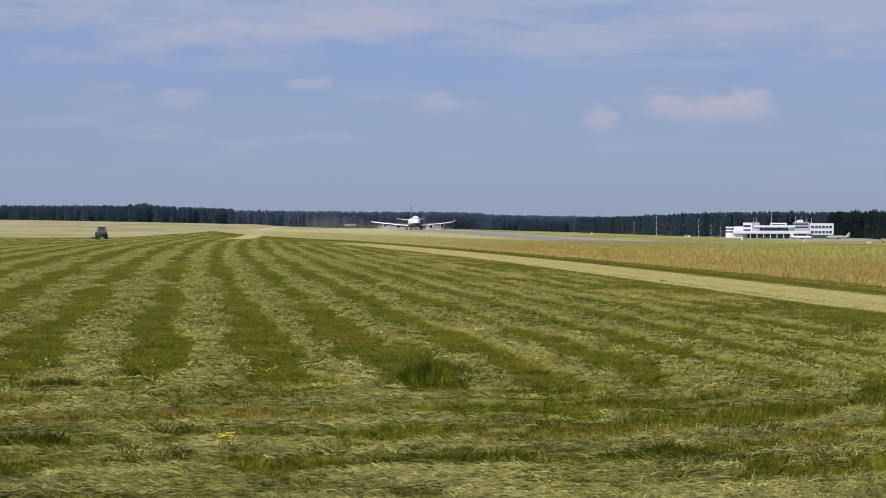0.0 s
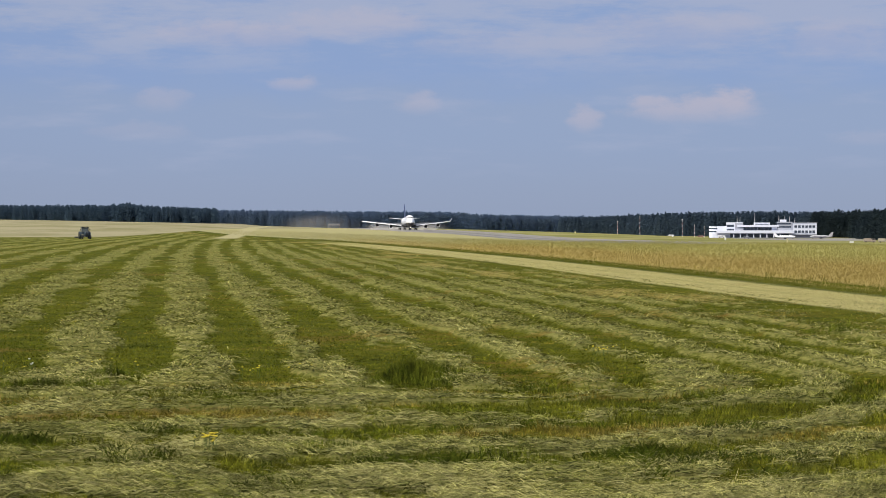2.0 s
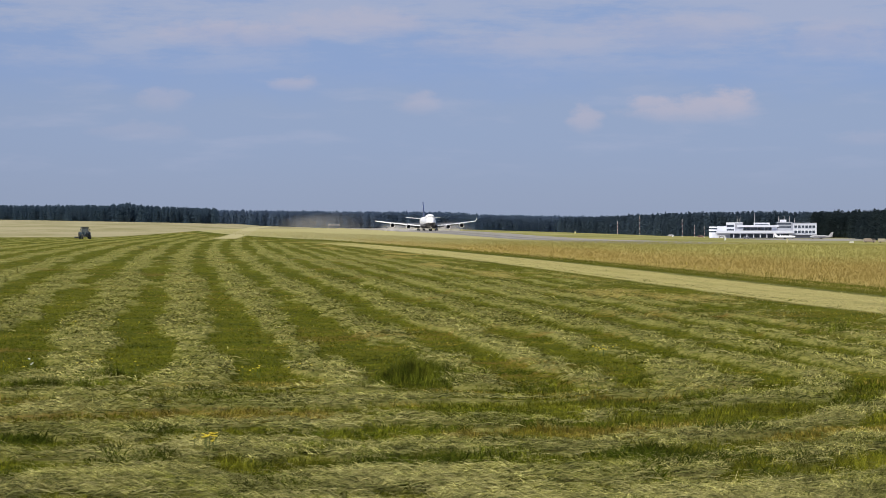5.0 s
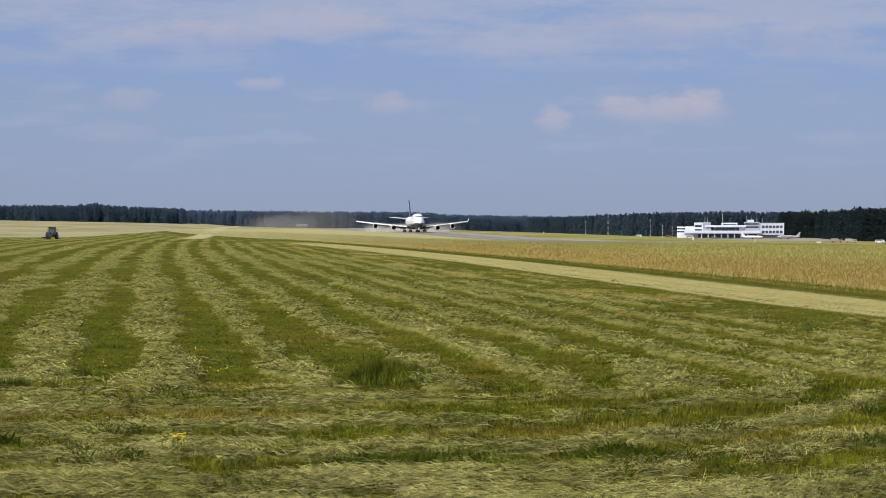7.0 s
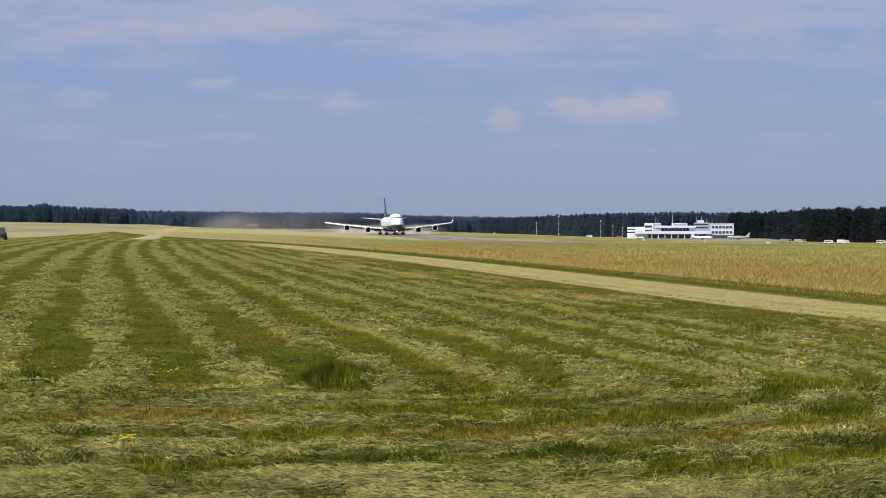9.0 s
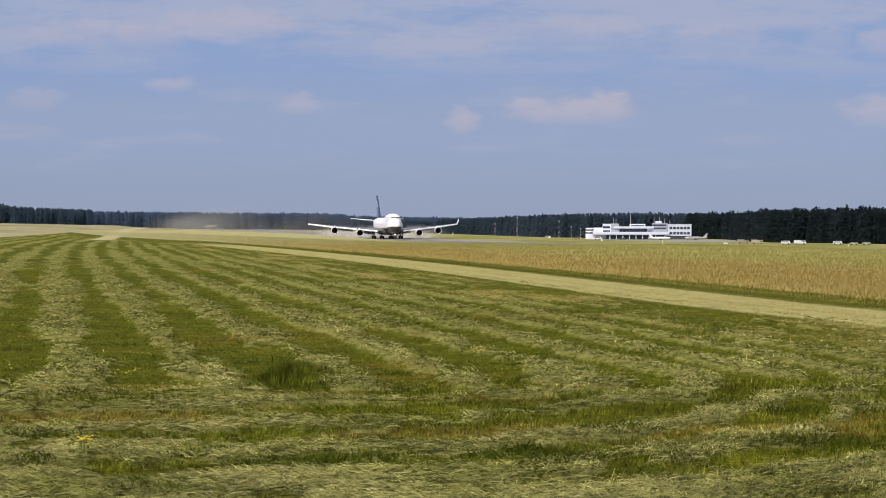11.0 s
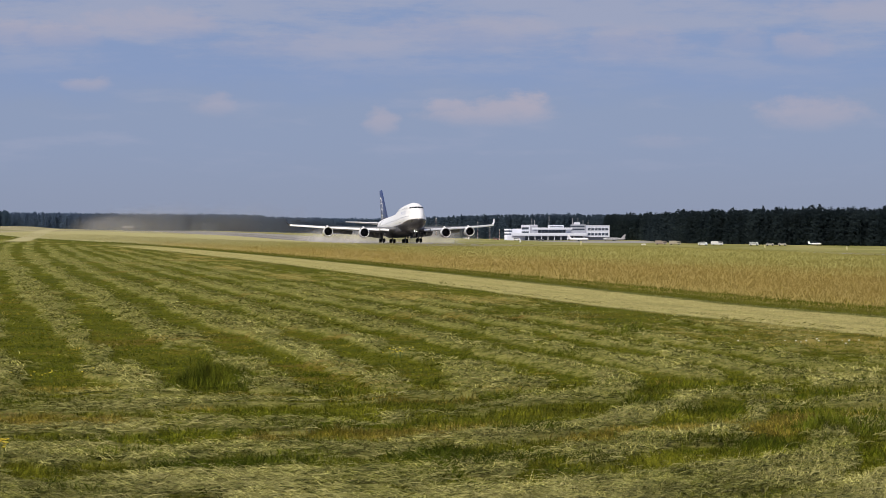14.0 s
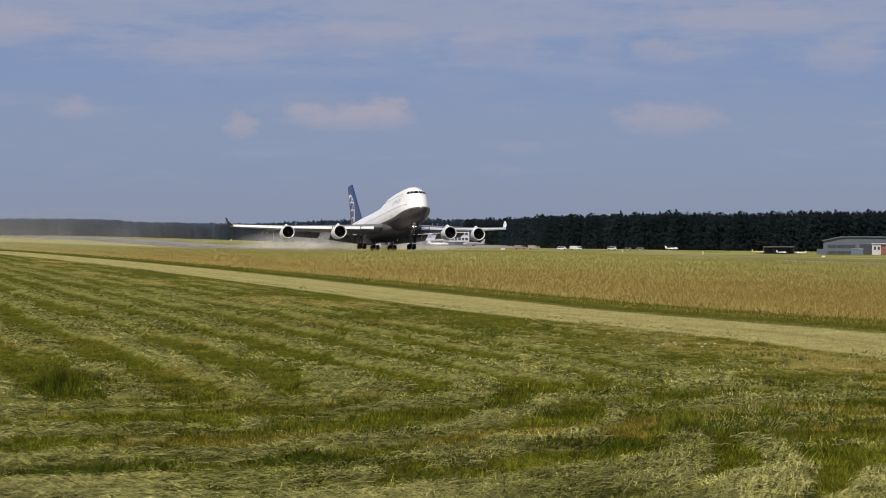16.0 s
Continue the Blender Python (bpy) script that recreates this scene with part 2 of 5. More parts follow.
def field_colour(T):
    x, y, z = T.xyz(T.position())
    flat = T.vec(x, y, 0.0)
    q = x + y.sq() * 1.2e-4 - y.step(80.0, 55.0) * 1.9
    node = T.tree.nodes.new("ShaderNodeAttribute")
    node.attribute_name = "hay"
    lying = S(T.tree, node.outputs["Fac"])
    big = T.noise(flat, 0.045, 3.0)
    mid = T.noise(flat, 0.55, 5.0, 0.65)
    fine = T.noise(T.vec(x * 1.0, y * 0.6, 0.0), 7.0, 5.0, 0.7)
    clot = T.noise(T.vec(x * 0.8, y * 0.5, 5.0), 2.2, 5.0, 0.68)
    green = T.mix(GREEN_A, GREEN_B, ((mid - 0.5) * 1.7 + (fine - 0.5) * 2.4 + 0.5 + (big - 0.5)).max(0.0).min(1.0))
    cut = T.mix(HAY_A, HAY_B, (fine * 0.6 + clot * 0.5).step(0.42, 0.66))
    mown = T.mix(green, cut, (lying + (fine - 0.5) * 0.9).step(0.15, 0.85) * 0.9)
    rust = (T.noise(T.vec(x * 0.10, y * 0.22, 2.0), 1.0, 5.0, 0.6) + (fine - 0.5) * 0.5).step(0.56, 0.72)
    brown = T.mix(mown, (0.20, 0.12, 0.026), rust * 0.65)
    # dry yellow patches beside the straw strip
    brown = T.mix(brown, (0.30, 0.24, 0.07), q.band(15.0, 22.5, 1.5) * (T.noise(T.vec(x * 0.25, y * 0.05, 4.0), 1.0, 4.0) + (clot - 0.5) * 0.6).step(0.5, 0.66) * 0.8)
    # the strip of dry straw, a green verge, the tall meadow
    edge = q + (mid - 0.5) * 1.3
    straw = T.mix(STRAW, (0.27, 0.25, 0.085), (fine * 0.6 + mid * 0.5).step(0.45, 0.75))
    straw = T.mix(straw, (0.21, 0.20, 0.06), (q + (clot - 0.5) * 2.0).band(25.2, 25.7, 0.3) * 0.45)
    col = T.mix(brown, straw, edge.band(22.4, 28.2, 0.35) * (y + (big - 0.5) * 90.0).step(390.0, 300.0))
    verge = T.mix((0.06, 0.072, 0.007), (0.12, 0.12, 0.025), (fine * 0.7 + clot * 0.4).step(0.45, 0.75))
    col = T.mix(col, verge, edge.step(28.0, 28.6))
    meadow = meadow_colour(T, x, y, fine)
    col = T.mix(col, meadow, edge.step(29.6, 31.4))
    # the far pale field, with a cart track
    limit = y + (mid - 0.5) * 30.0 - (x + 40.0).max(0.0) * 9.5
    pale = T.mix((0.33, 0.295, 0.175), (0.235, 0.215, 0.105), (T.noise(T.vec(x * 0.03, y * 0.012, 0.0), 1.0, 6.0, 0.65) + (mid - 0.5) * 0.3).step(0.38, 0.64))
    track = (x + 7.9 - (y - 520.0) * 0.0093 + (mid - 0.5) * 3.0).abs().step(3.4, 1.8) * y.step(425.0, 450.0)
    col = T.mix(col, pale, limit.step(478.0, 500.0) * x.step(31.0, 29.0))
    col = T.mix(col, (0.40, 0.36, 0.19), track * 0.9)
    # beyond the runway
    beyond = T.mix((0.19, 0.19, 0.055), (0.29, 0.265, 0.105), T.noise(T.vec(x * 0.03, y * 0.01, 0.0), 1.0, 5.0).step(0.42, 0.6))
    col = T.mix(col, beyond, x.step(118.0, 124.0))
    # the paved apron before the terminal
    far = (x.sq() + y.sq()).op("SQRT") + (mid - 0.5) * 20.0
    col = T.mix(col, (0.27, 0.26, 0.25), far.band(1225.0, 1420.0, 8.0) * (x - y * 0.19).step(0.0, 12.0) * (x - y * 0.30).step(30.0, 0.0))
    return col, fine, mid


def ground_material():
    m, T, shader = material("field", 0.95, 0.0, 0.04)
    col, fine, mid = field_colour(T)
    m.node_tree.links.new(col.socket, shader.inputs["Base Color"])
    bump = T.node("ShaderNodeBump", Strength=1.0, Distance=0.14, Height=fine * 0.7 + mid * 0.6)
    m.node_tree.links.new(bump.outputs[0], shader.inputs["Normal"])
    return m


def blade_material(name, a, b, scale=0.4, vary=1.0):
    """Grass: two tones in patches and clumps, each blade a little different."""
    m, T, shader = material(name, 0.8, 0.0, 0.08)
    x, y, z = T.xyz(T.position())
    rnd = S(m.node_tree, T.node("ShaderNodeNewGeometry").outputs["Random Per Island"])
    patch = T.noise(T.vec(x, y * 0.6, 0.0), scale, 4.0, 0.6)
    col = T.mix(a, b, (patch + (rnd - 0.5) * 0.3).step(0.35, 0.65))
    clump = T.noise(T.vec(x * 0.8, y * 0.8, 3.0), 6.5, 5.0, 0.72)
    big = T.noise(T.vec(x * 0.7, y * 0.7, 8.0), 1.3, 4.0, 0.65)
    fade = y.step(50.0, 130.0) * -0.25 + 1.0
    tone = ((rnd * 0.55 + 0.72) * (clump.step(0.36, 0.64) * 1.15 + 0.42) * (big.step(0.36, 0.64) * 0.75 + 0.62) - 0.95) * fade * vary + 0.95
    m.node_tree.links.new(T.gain(col, tone).socket, shader.inputs["Base Color"])
    return m


def leafy(m, T, colour, share):
    """Leaves that let a share of the light through."""
    matt = T.node("ShaderNodeBsdfDiffuse", Color=colour)
    lit = T.node("ShaderNodeBsdfTranslucent", Color=colour)
    both = T.node("ShaderNodeMixShader", Fac=share)
    m.node_tree.links.new(matt.outputs[0], both.inputs[1])
    m.node_tree.links.new(lit.outputs[0], both.inputs[2])
    m.node_tree.links.new(both.outputs[0], m.node_tree.nodes["Material Output"].inputs["Surface"])


def meadow_material():
    m, T, shader = material("meadow_seed_heads", 0.9, 0.0, 0.04)
    x, y, z = T.xyz(T.position())
    rnd = S(m.node_tree, T.node("ShaderNodeNewGeometry").outputs["Random Per Island"])
    lump = T.noise(T.vec(x * 0.7, y * 0.25, 1.0), 1.0, 5.0, 0.65)
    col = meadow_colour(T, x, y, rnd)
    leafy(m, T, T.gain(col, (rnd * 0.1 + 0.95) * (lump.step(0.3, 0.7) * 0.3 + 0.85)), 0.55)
    return m


def stem_material():
    m, T, shader = material("meadow_stems", 0.9, 0.0, 0.04)
    x, y, z = T.xyz(T.position())
    rnd = S(m.node_tree, T.node("ShaderNodeNewGeometry").outputs["Random Per Island"])
    col = T.mix((0.085, 0.098, 0.010), (0.20, 0.185, 0.04), (T.noise(T.vec(x * 0.5, y * 0.2, 2.0), 1.0, 4.0) + (rnd - 0.5) * 0.4).step(0.3, 0.7))
    q = x + y.sq() * 1.2e-4 - y.step(80.0, 55.0) * 1.9
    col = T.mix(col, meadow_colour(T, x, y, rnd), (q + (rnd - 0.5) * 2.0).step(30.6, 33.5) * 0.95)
    leafy(m, T, col, 0.4)
    return m


def mesh_from(name, verts, faces, mat=None, smooth=False):
    me = bpy.data.meshes.new(name)
    verts = np.asarray(verts, np.float32)
    faces = np.asarray(faces, np.int32)
    n, k = faces.shape
    me.vertices.add(len(verts))
    me.vertices.foreach_set("co", verts.ravel())
    me.loops.add(n * k)
    me.loops.foreach_set("vertex_index", faces.ravel())
    me.polygons.add(n)
    me.polygons.foreach_set("loop_start", np.arange(n, dtype=np.int32) * k)
    me.polygons.foreach_set("use_smooth", np.full(n, smooth))
    me.update(calc_edges=True)
    me.validate()
    if mat:
        me.materials.append(mat)
    return me


def build_ground():
    inside = np.radians(np.linspace(-11, 31, 400))
    outside = np.radians(np.linspace(31, 349, 90))[1:-1]
    ang = np.concatenate([inside, outside])
    r = np.concatenate([[0.0, 4, 9, 14], np.geomspace(18, 4600, 440)])
    A, R = np.meshgrid(ang, r)
    X, Y = R * np.sin(A), R * np.cos(A)
    Z = height(X, Y)
    Z = Z + ridge(X, Y) - 0.045 * np.clip((170 - R) / 60, 0, 1)
    n, k = X.shape
    verts = np.stack([X, Y, Z], -1).reshape(-1, 3)
    i = np.arange(n - 1)[:, None] * k
    j = np.arange(k)[None]
    jn = (j + 1) % k
    faces = np.stack([i + j, i + jn, i + k + jn, i + k + j], -1).reshape(-1, 4)[:, ::-1]
    me = mesh_from("ground", verts, faces, ground_material(), True)
    lying = me.attributes.new("hay", "FLOAT", "POINT")
    lying.data.foreach_set("value", hay(X, Y).ravel().astype(np.float32))
    ob = new("ground", me)
    return tagged(ob, "mown hay field and rough grass of an airfield", "ground", kind="structure")


def blades(name, l, s, z, tall, wide, lean, mat, along=None, plain=False):
    """Many bent blades in one mesh: root at (l, s, z), length, width, lean from upright in radians, and the way in which they lie.
    plain: straight ones, for those far off."""
    n = len(l)
    rng = np.random.default_rng(len(name))
    yaw, turn = rng.uniform(0, 2 * math.pi, (2, n))
    if along is not None:
        yaw, turn = along, along + math.pi / 2
    way = np.stack([np.sin(yaw), np.cos(yaw), np.zeros(n)], -1)
    side = np.stack([np.sin(turn), np.cos(turn), np.zeros(n)], -1) * wide[:, None] / 2
    up = np.array([0, 0, 1.0])
    root = np.stack([l, s, z], -1)
    mid = root + (way * np.sin(lean * 0.7)[:, None] + up * np.cos(lean * 0.7)[:, None]) * (tall * 0.55)[:, None]
    tip = mid + (way * np.sin(lean)[:, None] + up * np.cos(lean)[:, None]) * (tall * 0.45)[:, None]
    lift = up * 0.35 * wide[:, None] * np.sin(lean)[:, None]
    if plain:
        verts = np.stack([root, mid + side + lift, tip, mid - side], 1).reshape(-1, 3)
        b = np.arange(n)[:, None] * 4
        faces = np.concatenate([b + [0, 1, 2], b + [0, 2, 3]], 1).reshape(-1, 3)
    else:
        verts = np.stack([root - side, root + side + lift, mid + side * 0.8 + lift, mid - side * 0.8, tip], 1).reshape(-1, 3)
        b = np.arange(n)[:, None] * 5
        faces = np.concatenate([b + [0, 1, 2], b + [0, 2, 3], b + [3, 2, 4]], 1).reshape(-1, 3)
    return new(name, mesh_from(name, verts, faces, mat))


def scatter(n, y0, y1, a0, a1, seed, drop=3.2):
    """Roots spread evenly over the view of the field: fewer to the square metre the farther off."""
    rng = np.random.default_rng(seed)
    u = rng.uniform(y0, y1, n)
    r = drop * 3500 / u
    a = np.radians(rng.uniform(a0, a1, n))
    return r * np.sin(a), r * np.cos(a), r, rng


def strip_roots(n, q0, q1, s0, s1, seed):
    """Roots along a strip of the field, even in the view: thinner the farther off."""
    rng = np.random.default_rng(seed)
    s = 1 / rng.uniform(1 / s1, 1 / s0, n)
    q = rng.uniform(q0, q1, n)
    l = q - across(0.0, s)
    return l, s, np.hypot(l, s), rng


def lay(l, s, rng, stray):
    """The way in which cut stalks lie: anyhow up the field, raked along the rows on the headland."""
    n = len(s)
    a = on_field(l, s)
    swing = 1.5 - 0.08 * np.clip(l - 3.3, 0, 6)
    return swing + rng.normal(0, 1, n) * (stray + (1.0 - stray) * a) + math.pi * rng.integers(0, 2, n)


def locks(name, l, s, z, long, wide, rise, yaw, mat):
    """Matted locks of hay in one mesh: tapered arching strips with a ridge along the back."""
    n = len(l)
    rng = np.random.default_rng(len(name) + 40)
    way = np.stack([np.sin(yaw), np.cos(yaw), np.zeros(n)], -1)
    side = np.stack([np.cos(yaw), -np.sin(yaw), np.zeros(n)], -1)
    up = np.array([0, 0, 1.0])
    root = np.stack([l, s, z], -1)
    sway = rng.normal(0, 0.3, (n, 1)) * wide[:, None]
    rings = []
    for u, broad, arch in ((-0.5, 0.25, -0.25), (-0.2, 1.0, 0.75), (0.18, 0.9, 0.9), (0.5, 0.2, -0.1)):
        jog = 1 + rng.normal(0, 0.3, (n, 1))
        c = root + way * (long * u)[:, None] + side * sway * (u * 4) + up * (rise * arch)[:, None] * jog
        edge = side * (wide * broad / 2)[:, None] * jog
        drop = up * (wide * 0.35)[:, None]
        rings += [c - edge - drop, c, c + edge - drop]
    verts = np.stack(rings, 1).reshape(-1, 3)
    b = np.arange(n)[:, None] * 12
    f = []
    for k in (0, 3, 6):
        for i in (0, 1):
            f += [b + [k + i, k + i + 1, k + i + 4], b + [k + i, k + i + 4, k + i + 3]]
    return new(name, mesh_from(name, verts, np.concatenate(f, 1).reshape(-1, 3), mat))


def lock_material():
    """Hay and wilted grass in locks, from dark green-brown to bleached."""
    m, T, shader = material("matted_hay", 0.85, 0.0, 0.06)
    x, y, z = T.xyz(T.position())
    rnd = S(m.node_tree, T.node("ShaderNodeNewGeometry").outputs["Random Per Island"])
    strand = T.noise(T.vec(x * 0.5, y * 1.5, z), 22.0, 4.0, 0.7)
    patch = T.noise(T.vec(x * 0.6, y * 0.5, 2.0), 0.8, 4.0, 0.6)
    far = y.step(42.0, 85.0)
    tone = (rnd * 0.75 + (strand - 0.5) * 0.9 + (patch - 0.5) * 0.7 - 0.42) * (1.0 - far * 0.5) + 0.42 + far * 0.04
    col = T.mix((0.034, 0.042, 0.008), (0.175, 0.174, 0.052), tone.step(0.05, 0.45))
    col = T.mix(col, (0.38, 0.345, 0.145), tone.step(0.42, 0.95))
    m.node_tree.links.new(col.socket, shader.inputs["Base Color"])
    bump = T.node("ShaderNodeBump", Strength=0.6, Distance=0.02, Height=strand)
    m.node_tree.links.new(bump.outputs[0], shader.inputs["Normal"])
    return m


def split(name, label, category, r, limit, args, along=None):
    """Blades near by and, in a mesh of their own, plainer ones farther off."""
    l, s, z, tall, wide, lean, mat = args
    for near, tag in ((True, ""), (False, "_far")):
        g = (r < limit) == near
        if g.any():
            ob = blades(name + tag, l[g], s[g], z[g], tall[g], wide[g], lean[g], mat, None if along is None else along[g], not near)
            tagged(ob, label, category, kind="stuff")


def build_grass():
    stub = blade_material("green_stubble", (0.052, 0.067, 0.003), (0.140, 0.140, 0.011))
    dry = blade_material("dry_hay", (0.118, 0.126, 0.016), (0.345, 0.322, 0.112))
    pale = blade_material("loose_straw", (0.22, 0.208, 0.075), (0.40, 0.36, 0.155))
    rusty = blade_material("rusty_stubble", (0.145, 0.118, 0.014), (0.26, 0.200, 0.042))
    lush = blade_material("lush_grass", (0.085, 0.100, 0.007), (0.145, 0.142, 0.020), 0.4, 0.5)
    l, s, r, rng = scatter(440000, 36, 545, -8.8, 29, 5)
    q = across(l, s)
    keep = q < 22.6 + rng.normal(0, 0.3, len(q))
    l, s, r = l[keep], s[keep], r[keep]
    q = across(l, s)
    h = np.clip(hay(l, s) + rng.normal(0, 0.17, len(l)) + (q > 22.4), 0, 1)
    z = height(l, s) + ridge(l, s)
    warm = fbm(l * 0.16, s * 0.3, 61) + 0.25 * (fbm(l * 2.0, s * 1.2, 62) - 0.5) + 0.1 * np.clip((q - 8) / 6, 0, 1) + 0.08 * np.clip((q - 15) / 4, 0, 1)
    parched = (q > 12) & (fbm(l * 0.3, s * 0.12, 63) + 0.3 * (fbm(l * 2.5, s * 1.2, 64) - 0.5) > 0.5)
    for g, name, mat, label in (((h < 0.5) & (warm < 0.67), "grass_stubble", stub, "short green grass stubble left between the rows"), ((h < 0.5) & (warm >= 0.67) & ~parched, "rusty_stubble", rusty, "reddish brown dry stubble in patches between the rows"), ((h < 0.5) & (warm >= 0.67) & parched, "parched_stubble", pale, "bleached parched stubble beside the dry strip")):
        n = g.sum()
        split(name, label, "grass", r[g], 42, (l[g], s[g], z[g] - 0.03, 0.03 + (0.30 - 0.19 * on_field(l[g], s[g])) * (fbm(l[g] * 1.6, s[g] * 0.9, 41) * rng.uniform(0.5, 1.0, n)) ** 1.6, np.maximum(0.007, r[g] * 0.0003), rng.uniform(0.3, 1.2, n), mat))
    g = h >= 0.5
    n = g.sum()
    split("hay_windrow", "cut hay lying in pale rows over the field", "hay", r[g], 60, (l[g], s[g], z[g] + 0.06 * np.clip(2.2 * fbm(l[g] * 2.6, s[g] * 2.0, 43) - 0.6, 0, 1) * rng.uniform(0.2, 1, n), rng.uniform(0.05, 0.2, n) + r[g] * 0.0002, np.maximum(0.005, r[g] * 0.00026), rng.normal(1.48, 0.16, n), dry), lay(l[g], s[g], rng, 0.6))
    # matted locks on the rows, larger ones up the field where the rake left them in heaps
    matted = lock_material()
    for name, count, y0, y1, seed in (("hay_locks", 52000, 245, 545, 21), ("hay_heaps", 40000, 60, 245, 22)):
        l, s, r, rng = scatter(count, y0, y1, -8.8, 29, seed)
        h = hay(l, s) + rng.normal(0, 0.22, len(l))
        keep = (h > 0.62) & (across(l, s) < 22)
        l, s, r = l[keep], s[keep], r[keep]
        n = len(l)
        size = rng.uniform(0.5, 1.0, n) ** 2 * 1.5
        ob = locks(name, l, s, height(l, s) + ridge(l, s) + rng.uniform(0.0, 0.035, n), size * np.clip(0.25 - r * 0.0007, 0.15, 0.25), size * (0.010 + r * 0.00045), size * rng.uniform(0.005, 0.035, n), lay(l, s, rng, 0.3), matted)
        tagged(ob, "matted locks of cut hay heaped along the rows", "hay", kind="stuff")
    # lush clumps that the mower passed over
    l, s, r, rng = scatter(150000, 150, 545, -8.8, 29, 23)
    lush_at = fbm(l * 0.55, s * 0.8, 71) + 0.25 * (fbm(l * 3.0, s * 2.5, 72) - 0.5) - 0.10 * on_field(l, s) - 0.06 * np.clip((26.5 - s) / 2, 0, 1)
    keep = (lush_at > 0.615) & (across(l, s) < 22)
    l, s, r, lush_at = l[keep], s[keep], r[keep], lush_at[keep]
    n = len(l)
    ob = blades("lush_clumps", l, s, height(l, s) + ridge(l, s) - 0.03, (0.05 + 1.1 * np.clip(lush_at - 0.6, 0, 0.15)) * rng.uniform(0.6, 1.2, n), np.maximum(0.009, r * 0.00035), rng.uniform(0.3, 1.2, n), blade_material("clump_grass", (0.040, 0.060, 0.003), (0.085, 0.105, 0.010), 1.2, 0.7), None, True)
    tagged(ob, "dark green clumps of clover and grass left by the mower", "grass", kind="stuff")
    # long loose stalks on top of the rows, most of them drawn along by the rake
    l, s, r, rng = scatter(26000, 110, 545, -8.8, 29, 6)
    keep = (hay(l, s) + rng.normal(0, 0.15, len(l)) > 0.7) & (l < 22) & (s < 41 + rng.exponential(5, len(l)))
    l, s, r = l[keep], s[keep], r[keep]
    n = len(l)
    ob = blades("loose_stalks", l, s, height(l, s) + ridge(l, s) + rng.uniform(0.02, 0.09, n), rng.uniform(0.08, 0.45, n) * np.where(s < 42, 1, 0.45), np.maximum(0.004, r * 0.00016), rng.normal(1.56, 0.06, n), pale, lay(l, s, rng, 0.25))
    tagged(ob, "long bleached stalks strewn over the cut rows", "hay", kind="stuff")
    # short bleached straw on the strip
    l, s, r, rng = strip_roots(40000, 22.4, 28.4, 45, 320, 12)
    n = len(l)
    ob = blades("straw_strip", l, s, height(l, s), rng.uniform(0.02, 0.06, n), np.maximum(0.006, r * 0.00022), rng.uniform(0.9, 1.5, n), pale, None, True)
    tagged(ob, "short bleached straw on the dry strip", "straw", kind="stuff")
    # the verge, then the meadow: green stems under a haze of seed heads
    l, s, r, rng = strip_roots(45000, 28.5, 31.4, 42, 420, 8)
    q = across(l, s)
    n = len(l)
    ob = blades("verge_grass", l, s, height(l, s) - 0.02, rng.uniform(0.03, 0.10, n) + np.clip(q - 30.0, 0, 2) * rng.uniform(0.02, 0.08, n), np.maximum(0.008, r * 0.0003), rng.uniform(0.05, 0.7, n), lush, None, True)
    tagged(ob, "dark green uncut verge along the meadow", "grass", kind="stuff")
    for name, count, seed, mat, label in (("meadow_stems", 90000, 9, stem_material(), "green stems of the tall uncut meadow"), ("meadow_seed_heads", 300000, 10, meadow_material(), "haze of ochre and reddish grass seed heads over the meadow")):
        l, s, r, rng = strip_roots(count, 29.9, 70, 42, 700, seed)
        q = across(l, s)
        keep = (l < 66) & (q > 29.9 + 1.8 * fbm(l * 0.5, s * 0.12, 52) * rng.uniform(0, 1, len(q)))
        l, s, r, q = l[keep], s[keep], r[keep], q[keep]
        n = len(l)
        full = (0.6 + 0.8 * fbm(l * 0.35, s * 0.12, 51)) * np.clip((q - 28.8) / 2.6, 0.35, 1) * np.interp(s, [250, 640], [1, 0.35]) * np.interp(l, [54, 64], [1, 0.4])
        if name == "meadow_stems":
            ob = blades(name, l, s, height(l, s) - 0.02, rng.uniform(0.12, 0.34, n) * full, np.maximum(0.01, r * 0.00028), rng.uniform(0.1, 0.9, n), mat, None, True)
        else:
            ob = blades(name, l, s, height(l, s) + rng.uniform(0.2, 0.6, n) ** 0.7 * 0.8 * full, rng.uniform(0.04, 0.10, n), np.maximum(0.014, r * 0.0003), rng.uniform(0.7, 1.6, n), mat, None, True)
        tagged(ob, label, "grass", kind="stuff")
    # yellow flowers along the meadow's foot
    l, s, r, rng = strip_roots(1500, 30.4, 33.5, 42, 240, 13)
    keep = fbm(l * 0.2, s * 0.1, 53) > 0.5
    l, s, r = l[keep], s[keep], r[keep]
    n = len(l)
    ob = blades("verge_flowers", l, s, height(l, s) + rng.uniform(0.12, 0.34, n), np.full(n, 0.06), np.maximum(0.05, r * 0.0005), rng.uniform(0.6, 1.5, n), paint("verge_petals", (0.50, 0.42, 0.03), 0.7), None, True)
    tagged(ob, "small yellow flowers along the foot of the meadow", "flowers", kind="stuff")


